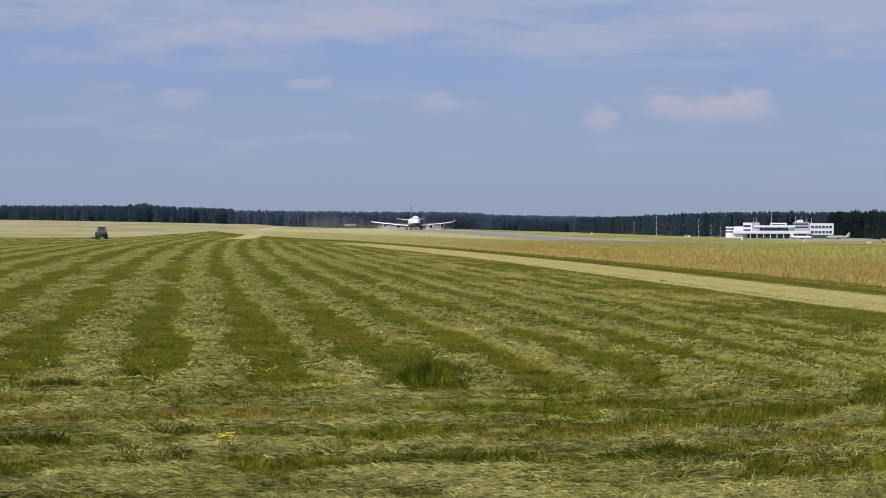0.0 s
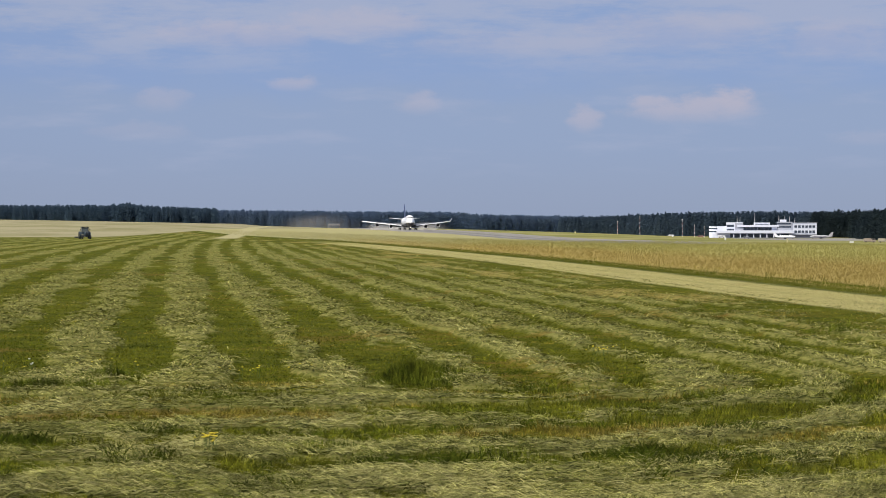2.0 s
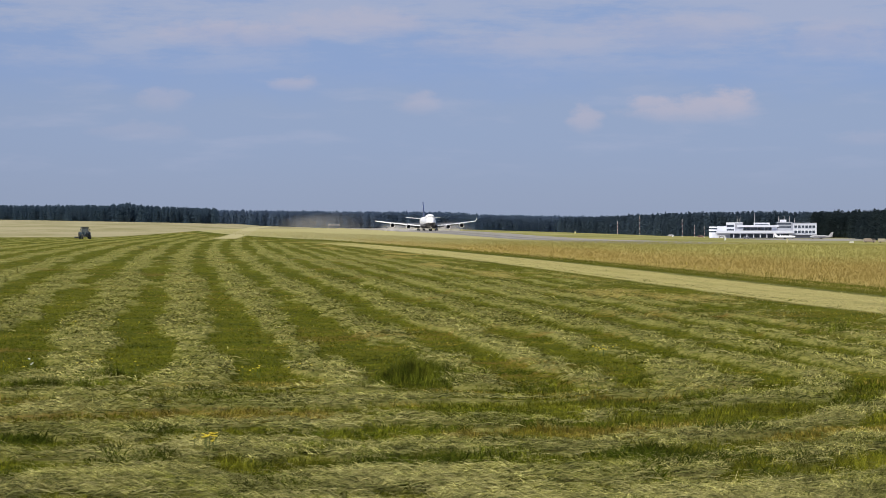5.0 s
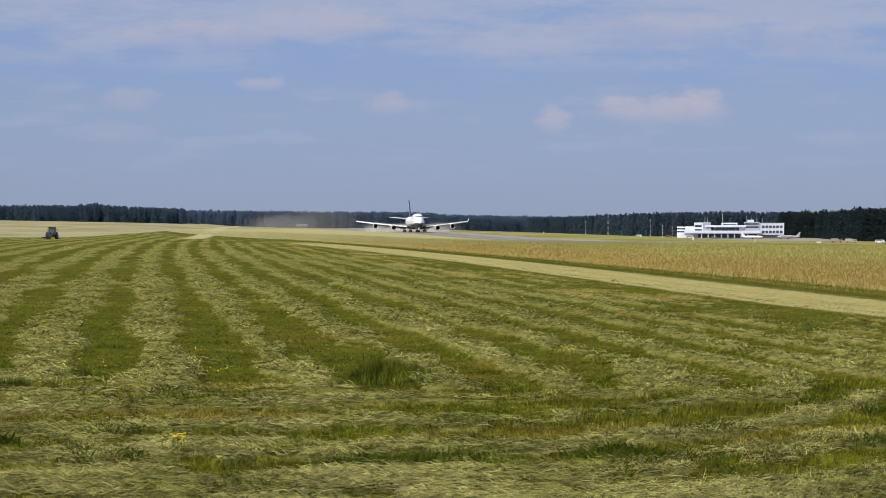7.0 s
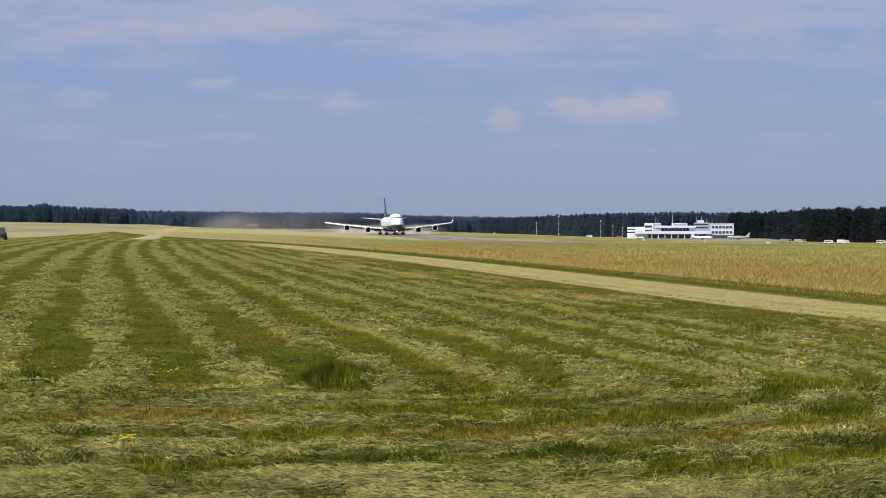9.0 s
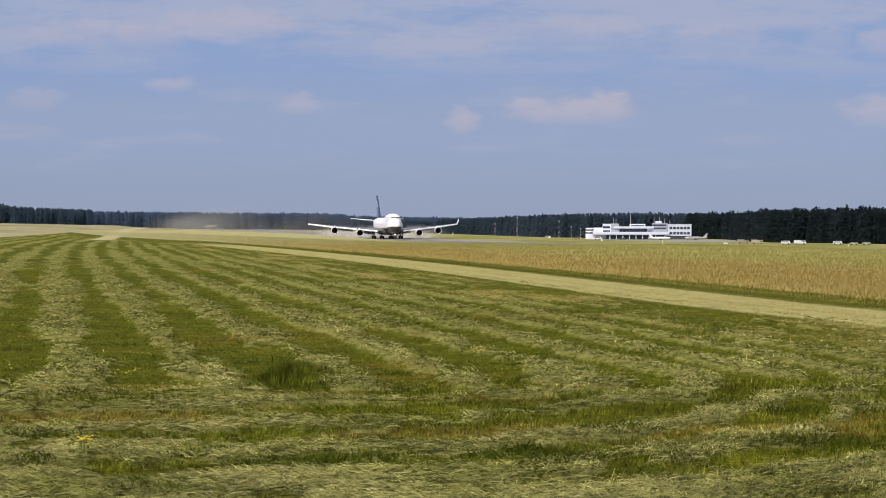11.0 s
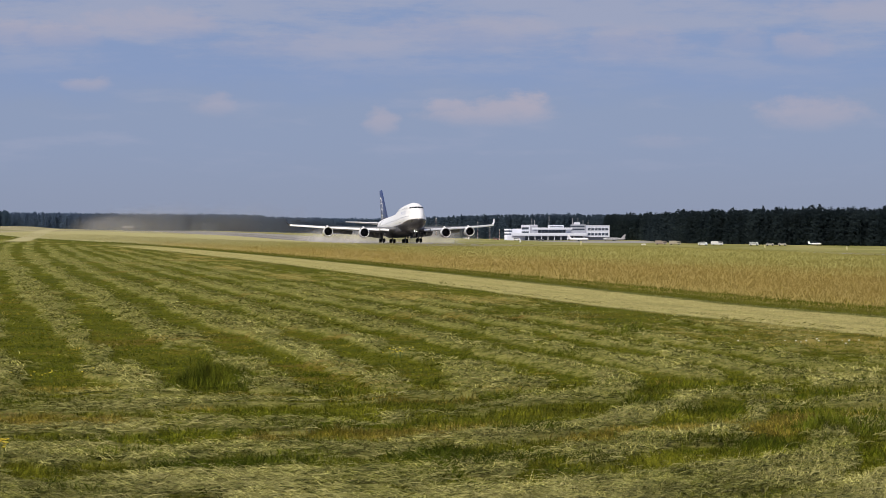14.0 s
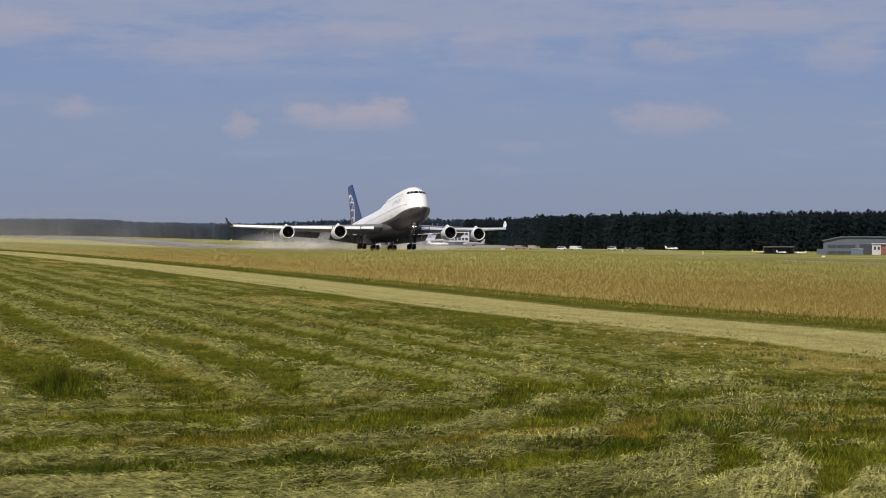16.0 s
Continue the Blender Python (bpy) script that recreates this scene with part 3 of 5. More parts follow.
def build_runway():
    m, T, shader = material("asphalt", 0.85, 0.0, 0.3)
    x, y, z = T.xyz(T.position())
    flat = T.vec(x, y * 0.12, 0.0)
    tone = T.mix((0.21, 0.195, 0.175), (0.28, 0.258, 0.225), T.noise(flat, 0.35, 5.0).step(0.35, 0.65))
    worn = T.mix(tone, (0.085, 0.083, 0.088), (x - 99.3).abs().band(2.0, 8.5, 2.0) * 0.45)
    m.node_tree.links.new(worn.socket, shader.inputs["Base Color"])
    s = np.linspace(-300, 2300, 320)
    for name, xs, mat, lift, label in (("road_runway", (77.0, 122.0), m, 0.05, "long grey asphalt runway with worn rubber tracks"),):
        nx = 9
        X, Y = np.meshgrid(np.linspace(*xs, nx), s)
        Z = height(X, Y) + lift
        verts = np.stack([X, Y, Z], -1).reshape(-1, 3)
        i, j = np.meshgrid(np.arange(len(s) - 1), np.arange(nx - 1), indexing="ij")
        b = (i * nx + j).ravel()
        ob = new("runway", mesh_from("runway", verts, np.stack([b, b + 1, b + nx + 1, b + nx], -1), mat, True))
        tagged(ob, label, "runway", kind="structure")


build_ground()
build_grass()
build_runway()


# ---- making parts ----
def part(name, bm, mat, parent, label="", smooth=False):
    """Links a bmesh as one mesh object under a thing or a part."""
    me = bpy.data.meshes.new(name)
    bmesh.ops.recalc_face_normals(bm, faces=bm.faces)
    for f in bm.faces:
        f.smooth = smooth
    bm.to_mesh(me)
    bm.free()
    me.materials.append(mat)
    ob = new(name, me)
    ob.parent = parent
    if label:
        tagged(ob, label)
    return ob


def thing(name, label, category, group="", m=None):
    ob = new(name)
    ob.empty_display_size = 0.3
    if m is not None:
        ob.matrix_world = m
    return tagged(ob, label, category, group)


def box(x0, x1, y0, y1, z0, z1, bevel=0.0, bm=None):
    bm = bm or bmesh.new()
    made = bmesh.ops.create_cube(bm, size=1, matrix=Matrix.Translation(((x0 + x1) / 2, (y0 + y1) / 2, (z0 + z1) / 2)) @ Matrix.Diagonal((abs(x1 - x0), abs(y1 - y0), abs(z1 - z0), 1)))
    if bevel:
        edges = {e for v in made["verts"] for e in v.link_edges}
        bmesh.ops.bevel(bm, geom=list(edges), offset=bevel, segments=2, affect="EDGES", profile=0.6)
    return bm


def rod(a, b, r0, r1=None, sides=10, bm=None):
    """A round bar from a to b."""
    bm = bm or bmesh.new()
    a, b = Vector(a), Vector(b)
    turn = (b - a).to_track_quat("Z", "Y").to_matrix().to_4x4()
    bmesh.ops.create_cone(bm, cap_ends=True, segments=sides, radius1=r0, radius2=r0 if r1 is None else r1, depth=(b - a).length, matrix=Matrix.Translation((a + b) / 2) @ turn)
    return bm


def lathe(profile, axis, sides=24, at=(0, 0, 0), bm=None):
    """A profile of (along, radius) turned round x, y or z."""
    bm = bm or bmesh.new()
    rings = []
    for u, r in profile:
        ring = []
        for i in range(sides):
            c, s = r * math.cos(2 * math.pi * i / sides), r * math.sin(2 * math.pi * i / sides)
            p = {"x": (u, c, s), "y": (c, u, s), "z": (c, s, u)}[axis]
            ring.append(bm.verts.new(Vector(p) + Vector(at)))
        rings.append(ring)
    for p, q in zip(rings, rings[1:]):
        for i in range(sides):
            bm.faces.new((p[i], p[(i + 1) % sides], q[(i + 1) % sides], q[i]))
    return bm


def loft(sections, bm=None, close=True):
    """Skins rings of equal counts of points, capped at both ends."""
    bm = bm or bmesh.new()
    rings = [[bm.verts.new(p) for p in s] for s in sections]
    n = len(rings[0])
    for p, q in zip(rings, rings[1:]):
        for i in range(n):
            bm.faces.new((p[i], p[(i + 1) % n], q[(i + 1) % n], q[i]))
    if close:
        bm.faces.new(rings[0])
        bm.faces.new(rings[-1])
    return bm


# ---- the airliner: nose towards -y, its left wing towards +x, origin under the main gear ----
GEAR = 33.3


def at(x, y, z):
    """From metres behind the nose, to the left, above the ground."""
    return Vector((y, x - GEAR, z))


def fuselage_material():
    m, T, shader = material("fuselage_paint", 0.32, 0.0, 0.5)
    x, y, z = T.xyz(T.local())
    stain = T.noise(T.vec(x, y * 0.25, z), 0.5, 4.0)
    white = T.gain(T.mix((0.88, 0.88, 0.89), (0.88, 0.88, 0.89), 0.0), 0.95 + (stain - 0.5) * 0.14)
    # grey belly paint, darkened so that its colour carries the underside's shade
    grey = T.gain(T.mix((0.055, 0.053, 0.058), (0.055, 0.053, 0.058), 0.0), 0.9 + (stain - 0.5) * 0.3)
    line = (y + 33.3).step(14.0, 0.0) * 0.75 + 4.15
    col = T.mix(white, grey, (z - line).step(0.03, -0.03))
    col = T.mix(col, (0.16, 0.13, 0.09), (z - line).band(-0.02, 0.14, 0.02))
    # cabin windows, main deck and upper deck
    dots = (y * (2 * math.pi / 0.51)).sin().step(0.0, 0.5)
    deck = z.band(5.78, 6.1, 0.03) * y.band(-29.0, 24.0, 0.1) + z.band(8.35, 8.62, 0.03) * y.band(-26.0, -8.5, 0.1)
    col = T.mix(col, (0.10, 0.11, 0.14), dots * deck * 0.85)
    # the owner's mark: plain bars
    marks = (y * (2 * math.pi / 1.15) + (y * 0.9).sin() * 1.4).sin().step(-0.1, 0.2)
    col = T.mix(col, (0.06, 0.11, 0.32), marks * z.band(6.85, 7.75, 0.05) * y.band(-25.0, -18.0, 0.05) * 0.6)
    # door outlines
    doors = None
    for d in (-24.6, -14.2, -0.5, 14.0, 25.0):
        ring = y.band(d, d + 1.1, 0.02) * z.band(4.75, 6.75, 0.02) - y.band(d + 0.08, d + 1.02, 0.02) * z.band(4.83, 6.67, 0.02)
        doors = ring if doors is None else doors.max(ring)
    col = T.mix(col, (0.35, 0.36, 0.4), doors.max(0.0) * 0.7)
    m.node_tree.links.new(col.socket, shader.inputs["Base Color"])
    m.node_tree.links.new((0.3 + (stain - 0.5) * 0.2).socket, shader.inputs["Roughness"])
    return m


def fin_material():
    m, T, shader = material("fin_paint", 0.35)
    x, y, z = T.xyz(T.local())
    blue = T.mix((0.030, 0.045, 0.11), (0.010, 0.030, 0.135), z.step(9.0, 19.0))
    u, v = (y - 31.6 - (z - 11.0) * 0.45), (z - 12.2)
    r = (u.sq() + v.sq()).op("SQRT")
    lines = (r - 3.6).abs().step(0.22, 0.08)
    for k in (0.5, 1.0):
        lines = lines.max(((u.sq() / (k * k) + v.sq()).op("SQRT") - 3.6).abs().step(0.3, 0.1))
    for h in (-1.9, 0.0, 1.9):
        lines = lines.max((v - h + u.sq() * 0.06).abs().step(0.2, 0.08) * r.step(3.7, 3.5))
    lines = lines * z.step(8.9, 9.2)
    col = T.mix(blue, (0.74, 0.72, 0.68), lines)
    m.node_tree.links.new(col.socket, shader.inputs["Base Color"])
    return m


STATIONS = [  # behind the nose, belly, crown, half width
    (0.0, 4.58, 4.72, 0.08), (0.3, 4.0, 5.3, 0.7), (1.0, 3.42, 6.05, 1.25), (2.0, 2.95, 6.95, 1.8), (3.2, 2.62, 7.95, 2.25),
    (4.2, 2.45, 8.75, 2.52), (5.2, 2.33, 9.35, 2.75), (7.0, 2.2, 9.85, 3.02), (9.0, 2.1, 10.05, 3.18), (12.0, 2.08, 10.1, 3.25),
    (18.0, 2.08, 10.08, 3.25), (23.0, 2.05, 9.9, 3.25), (26.0, 2.0, 9.4, 3.25), (29.0, 1.95, 8.9, 3.25), (32.0, 1.95, 8.66, 3.25),
    (40.0, 2.0, 8.6, 3.25), (48.0, 2.15, 8.6, 3.25), (54.0, 2.95, 8.6, 3.08), (60.0, 4.6, 8.55, 2.35), (65.0, 6.35, 8.35, 1.35), (68.4, 7.5, 8.0, 0.3),
]


def section(zb, zt, w, n=15):
    """Half widths of the double-lobed body, level by level."""
    rm = min(w, (zt - zb) / 2)
    zm = zb + rm
    ru = min(2.6, 0.8 * w, (zt - zb) / 2)
    zu = zt - ru
    out = []
    for i in range(n + 1):
        z = (zb + zt) / 2 - (zt - zb) / 2 * math.cos(math.pi * i / n)
        h = w * math.sqrt(max(0.0, 1 - ((z - zm) / rm) ** 2)) if abs(z - zm) < rm else 0.0
        u = math.sqrt(max(0.0, ru * ru - (z - zu) ** 2)) if z > zu else (ru if z > zm and zt - zb > 2 * w else 0.0)
        out.append((z, max(h, u)))
    return out


def body_ring(x, zb, zt, w):
    pts = section(zb, zt, w)
    return [at(x, h, z) for z, h in pts] + [at(x, -h, z) for z, h in reversed(pts[1:-1])]


def wing_ring(x, y, z, chord, thick, droop=0.0):
    """An aerofoil from its leading edge at x backwards."""
    up = [(0.0, 0.0), (0.02, 0.22), (0.1, 0.45), (0.3, 0.55), (0.55, 0.45), (0.8, 0.2), (1.0, 0.02)]
    low = [(0.8, -0.15), (0.55, -0.36), (0.3, -0.45), (0.1, -0.36), (0.02, -0.18)]
    return [at(x + c * chord, y, z + t * thick - droop * c * chord) for c, t in up + low]


def wing(side, mats, plane):
    shape = [(20.0, 2.6, 3.15, 17.2, 1.9), (24.2, 7.5, 3.55, 13.6, 1.5), (29.0, 12.5, 4.05, 9.9, 1.05), (37.0, 21.5, 4.95, 7.0, 0.68), (45.6, 31.2, 6.15, 4.0, 0.34)]
    w = part("wing", loft([wing_ring(x, side * y, z, c, t) for x, y, z, c, t in shape]), mats["wing"], plane, smooth=True)
    # winglet
    part("winglet", loft([wing_ring(45.7, side * 31.15, 6.2, 3.9, 0.3), wing_ring(46.9, side * 31.75, 6.9, 2.9, 0.2), wing_ring(48.6, side * 32.1, 8.1, 1.5, 0.1)]), mats["blue" if side < 0 else "white"], w, "upturned dark blue wing tip" if side < 0 else "upturned white wing tip")
    # slats along the leading edge
    for a, b in ((0, 1), (1, 2), (2, 3), (3, 4)):
        (xa, ya, za, ca, ta), (xb, yb, zb_, cb, tb) = shape[a], shape[b]
        if a == 0:
            f = 0.5
            xa, ya, za = xa + (xb - xa) * f, ya + (yb - ya) * f, za + (zb_ - za) * f
        part("slat", loft([wing_ring(xa - 0.62, side * (ya + 0.15), za - 0.42, 1.25, 0.6, -0.35), wing_ring(xb - 0.5, side * (yb - 0.15), zb_ - 0.34, 1.05, 0.46, -0.35)]), mats["slat"], w, "drooped white leading edge slat")
    # flaps, let down
    for y0, y1, c0, c1 in ((4.2, 10.9, 3.4, 2.7), (13.2, 20.2, 2.4, 2.0)):
        ends = []
        for y, c in ((y0, c0), (y1, c1)):
            k = [i for i in range(4) if shape[i][1] <= y <= shape[i + 1][1]][0]
            f = (y - shape[k][1]) / (shape[k + 1][1] - shape[k][1])
            le, z, ch = (shape[k][i] + f * (shape[k + 1][i] - shape[k][i]) for i in (0, 2, 3))
            ends.append(wing_ring(le + ch - 0.5, side * y, z - 0.25, c, 0.4, 0.42))
        part("flap", loft(ends), mats["wing"], w, "flap let down for take-off")
    for y, le, z in ((8.6, 35.0, 3.1), (16.0, 38.5, 3.9), (24.0, 44.2, 4.75)):
        part("flap_fairing", lathe([(0, 0.03), (0.8, 0.28), (2.4, 0.34), (4.0, 0.2), (4.9, 0.03)], "y", 10, at(le, side * y, z)), mats["grey"], w, smooth=True)
    return w


def engine(side, x, y, z, mats, plane, wing_z):
    pos = at(x, side * y, z)
    e = part("engine", lathe([(0.25, 1.17), (0.05, 1.23), (0.0, 1.29), (0.12, 1.36), (0.7, 1.43), (1.8, 1.44), (3.4, 1.30), (3.9, 1.2), (3.85, 1.1), (3.0, 1.05)], "y", 28, pos), mats["nacelle"], plane, "white engine cowling with a bright lip", smooth=True)
    part("intake_lip", lathe([(0.3, 1.155), (0.08, 1.215), (-0.03, 1.29), (0.1, 1.365), (0.32, 1.40)], "y", 28, pos), mats["bright"], e, "polished metal lip", smooth=True)
    part("intake", lathe([(0.25, 1.165), (1.25, 1.19), (1.3, 1.15)], "y", 28, pos), mats["dark"], e, smooth=True)
    bm = bmesh.new()
    for i in range(22):
        a0 = 2 * math.pi * i / 22
        v = [bm.verts.new(pos + Vector((r * math.cos(a0 + d), u, r * math.sin(a0 + d)))) for r, d, u in ((0.33, -0.06, 1.15), (1.17, -0.05, 1.25), (1.17, 0.16, 1.02), (0.33, 0.14, 1.0))]
        bm.faces.new(v)
    part("fan", bm, mats["fan"], e, "dark fan blades")
    part("backing", lathe([(1.3, 0.01), (1.3, 1.14)], "y", 20, pos), mats["dark"], e)
    part("spinner", lathe([(0.6, 0.01), (0.8, 0.16), (1.1, 0.28), (1.3, 0.3)], "y", 14, pos), mats["dark"], e, smooth=True)
    part("exhaust", lathe([(3.0, 0.95), (4.6, 0.78), (5.3, 0.62), (5.25, 0.5), (4.5, 0.45)], "y", 20, pos), mats["metal"], e, "bare metal exhaust nozzle", smooth=True)
    part("plug", lathe([(4.4, 0.42), (5.5, 0.3), (6.1, 0.04)], "y", 12, pos), mats["metal"], e, smooth=True)
    part("pylon", loft([[pos + Vector(p) for p in ring] for ring in (((-0.16, 0.7, 1.3), (0.16, 0.7, 1.3), (0.16, 4.8, 0.9), (-0.16, 4.8, 0.9)), ((-0.16, 2.6, 2.0), (0.16, 2.6, 2.0), (0.16, 6.6, wing_z - z), (-0.16, 6.6, wing_z - z)))]), mats["white"], e)
    return e


def wheel(name, where, r, wide, mats, parent):
    tyre = lathe([(-wide * 0.5, r * 0.55), (-wide * 0.5, r * 0.85), (-wide * 0.32, r), (wide * 0.32, r), (wide * 0.5, r * 0.85), (wide * 0.5, r * 0.55)], "x", 20, where)
    w = part(name, tyre, mats["tyre"], parent, "black rubber wheel", smooth=True)
    return w


def main_gear(x, y, mats, plane, lean):
    base = at(x, y, 0)
    strut = part("main_gear", rod(base + Vector((0, 0, 0.62)), base + Vector((lean, 0.25, 4.0)), 0.21, 0.28, 12), mats["gear"], plane, "grey landing gear leg with a four-wheel bogie", smooth=True)
    part("bogie", rod(base + Vector((0, -0.95, 0.6)), base + Vector((0, 0.95, 0.6)), 0.16), mats["gear"], strut)
    part("brace", rod(base + Vector((0, 0.1, 1.2)), base + Vector((lean * 2.2 - 0.0, 1.7, 3.1)), 0.11), mats["gear"], strut)
    for dy in (-0.73, 0.73):
        part("axle", rod(base + Vector((-0.6, dy, 0.6)), base + Vector((0.6, dy, 0.6)), 0.1), mats["gear"], strut)
        for dx in (-0.52, 0.52):
            wheel("wheel", base + Vector((dx, dy, 0.62)), 0.62, 0.46, mats, strut)
    part("gear_door", box(base.x + (0.75 if y > 0 else -0.82), base.x + (0.82 if y > 0 else -0.75), base.y - 1.3, base.y + 1.3, 1.45, 3.3, 0.02), mats["grey"], strut, "open gear door")
    if abs(y) > 4:
        k = 1 if y > 0 else -1
        outer = [[base + Vector((k * (x0 + d), v, z)) for v, d in ((-0.55, 0.0), (-0.5, 0.09), (0.75, 0.5), (0.7, 0.4))] for z, x0 in ((1.75, 1.75), (2.6, 2.0), (4.1, 2.35))]
        part("outer_gear_door", loft(outer), mats["grey"], strut, "dark outer gear door hanging open")
    return strut


def build_airliner():
    # belly and wing greys are darkened to hold the shade of the undersides
    mats = dict(blue=paint("wing_tip_blue", (0.012, 0.02, 0.06), 0.7, wear=0.08),
        white=paint("white_paint", (0.78, 0.79, 0.81), 0.35, wear=0.06), wing=paint("wing_grey_shaded", (0.15, 0.152, 0.16), 0.4, wear=0.14),
        slat=paint("slat_white", (0.86, 0.86, 0.87), 0.4, wear=0.06), bright=paint("bright_metal", (0.78, 0.78, 0.8), 0.35, 0.35, wear=0.08), grey=paint("belly_grey_shaded", (0.055, 0.055, 0.06), 0.45, wear=0.12),
        nacelle=paint("nacelle_white", (0.66, 0.67, 0.7), 0.35, wear=0.1), dark=paint("duct_dark", (0.03, 0.03, 0.035), 0.6, wear=0.1),
        fan=paint("fan_metal", (0.03, 0.03, 0.034), 0.55, 0.3, wear=0.1), metal=paint("nozzle_metal", (0.3, 0.28, 0.26), 0.35, 0.9, wear=0.25),
        tyre=paint("tyre_rubber", (0.025, 0.025, 0.027), 0.8, wear=0.2), gear=paint("gear_grey", (0.28, 0.29, 0.3), 0.45, 0.2, wear=0.2),
        glass=paint("cockpit_glass", (0.012, 0.015, 0.02), 0.08, wear=0.05), lampm=glow("landing_light", (1.0, 0.95, 0.82), 4.0),
    )
    gears = []
    plane = thing("airliner", "white four-engined jumbo airliner with blue tail taking off", "aeroplane")
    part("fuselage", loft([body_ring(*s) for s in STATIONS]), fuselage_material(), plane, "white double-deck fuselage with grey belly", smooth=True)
    # wing root fairing
    rings = []
    for x, zb, zt, w in ((18.5, 2.3, 3.2, 2.2), (21.0, 1.75, 4.3, 3.5), (26.0, 1.6, 4.6, 3.85), (34.0, 1.6, 4.5, 3.85), (39.0, 1.75, 4.2, 3.6), (43.0, 2.3, 3.6, 2.6)):
        c = (zb + zt) / 2
        rings.append([at(x, w * math.copysign(abs(math.cos(a)) ** 0.7, math.cos(a)), c + (zt - zb) / 2 * math.copysign(abs(math.sin(a)) ** 0.7, math.sin(a))) for a in [2 * math.pi * i / 20 for i in range(20)]])
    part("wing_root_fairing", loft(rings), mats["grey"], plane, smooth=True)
    for side in (1, -1):
        wing(side, mats, plane)
        engine(side, 23.3, 12.0, 2.45, mats, plane, 3.7)
        engine(side, 33.2, 21.2, 3.35, mats, plane, 4.7)
        part("tailplane", loft([wing_ring(57.5, side * 1.2, 7.3, 8.2, 0.8), wing_ring(66.2, side * 11.1, 8.3, 2.4, 0.22)]), mats["white"], plane, smooth=True)
    def fin_ring(x, z, chord, thick):
        return [Vector((p.z, p.y, z)) for p in wing_ring(x, 0, 0.0, chord, thick)]
    part("fin", loft([fin_ring(52.4, 8.1, 14.0, 1.1), fin_ring(56.0, 9.4, 11.2, 0.95), fin_ring(64.9, 18.1, 4.8, 0.35)]), fin_material(), plane, "blue fin with pale curved lines", smooth=True)
    for k, (x, y, lean) in enumerate(((31.8, 5.5, -0.35), (31.8, -5.5, 0.35), (34.9, 1.9, 0.1), (34.9, -1.9, -0.1))):
        gears.append(main_gear(x, y, mats, plane, lean))
    base = at(7.8, 0, 0)
    g = part("nose_gear", rod(base + Vector((0, 0, 0.6)), base + Vector((0, 0.25, 2.9)), 0.15, 0.2), mats["gear"], plane, "nose landing gear leg", smooth=True)
    for dx in (-0.46, 0.46):
        wheel("wheel", base + Vector((dx, 0, 0.61)), 0.61, 0.42, mats, g)
    part("brace", rod(base + Vector((0, 0.05, 1.5)), base + Vector((0, 1.9, 2.9)), 0.08), mats["gear"], g)
    for dx in (-0.75, 0.68):
        part("gear_door", box(dx, dx + 0.07, base.y - 1.2, base.y + 1.5, 1.55, 2.65, 0.02), mats["grey"], g)
    for dx in (-0.28, 0.28):
        part("taxi_lamp", lathe([(-0.16, 0.01), (-0.14, 0.13), (0.02, 0.1)], "y", 12, base + Vector((dx, -0.2, 1.85))), mats["lampm"], g, "lit lamp on the nose gear")
    # cockpit panes: a band of six, set just proud of the skin
    def skin(x, z):
        xs = [s[0] for s in STATIONS]
        zb, zt, w = (float(np.interp(x, xs, [s[i] for s in STATIONS])) for i in (1, 2, 3))
        pts = section(zb, zt, w, 60)
        return float(np.interp(z, [p[0] for p in pts], [p[1] for p in pts]))
    def on_skin(deg, z):
        """The skin at a height, by the bearing from the cockpit's middle."""
        for k in range(200):
            r = 0.05 * k
            x, y = 5.6 - r * math.cos(radians(deg)), r * math.sin(radians(deg))
            if x < 0.2 or abs(y) > skin(x, z):
                break
        return at(x - 0.05 * math.cos(radians(deg)), y + 0.05 * math.sin(radians(deg)), z)
    for d0, d1 in ((-88, -62), (-58, -34), (-31, -2), (2, 31), (34, 58), (62, 88)):
        bm = bmesh.new()
        grid = [[bm.verts.new(on_skin(d0 + (d1 - d0) * i / 4, z)) for i in range(5)] for z in (8.2, 8.42, 8.64)]
        for p, q in zip(grid, grid[1:]):
            for i in range(4):
                bm.faces.new((p[i], p[i + 1], q[i + 1], q[i]))
        bmesh.ops.solidify(bm, geom=bm.faces[:], thickness=0.03)
        part("cockpit_window", bm, mats["glass"], plane, "dark cockpit pane")
    return plane, gears


AIRLINER, GEARS = build_airliner()


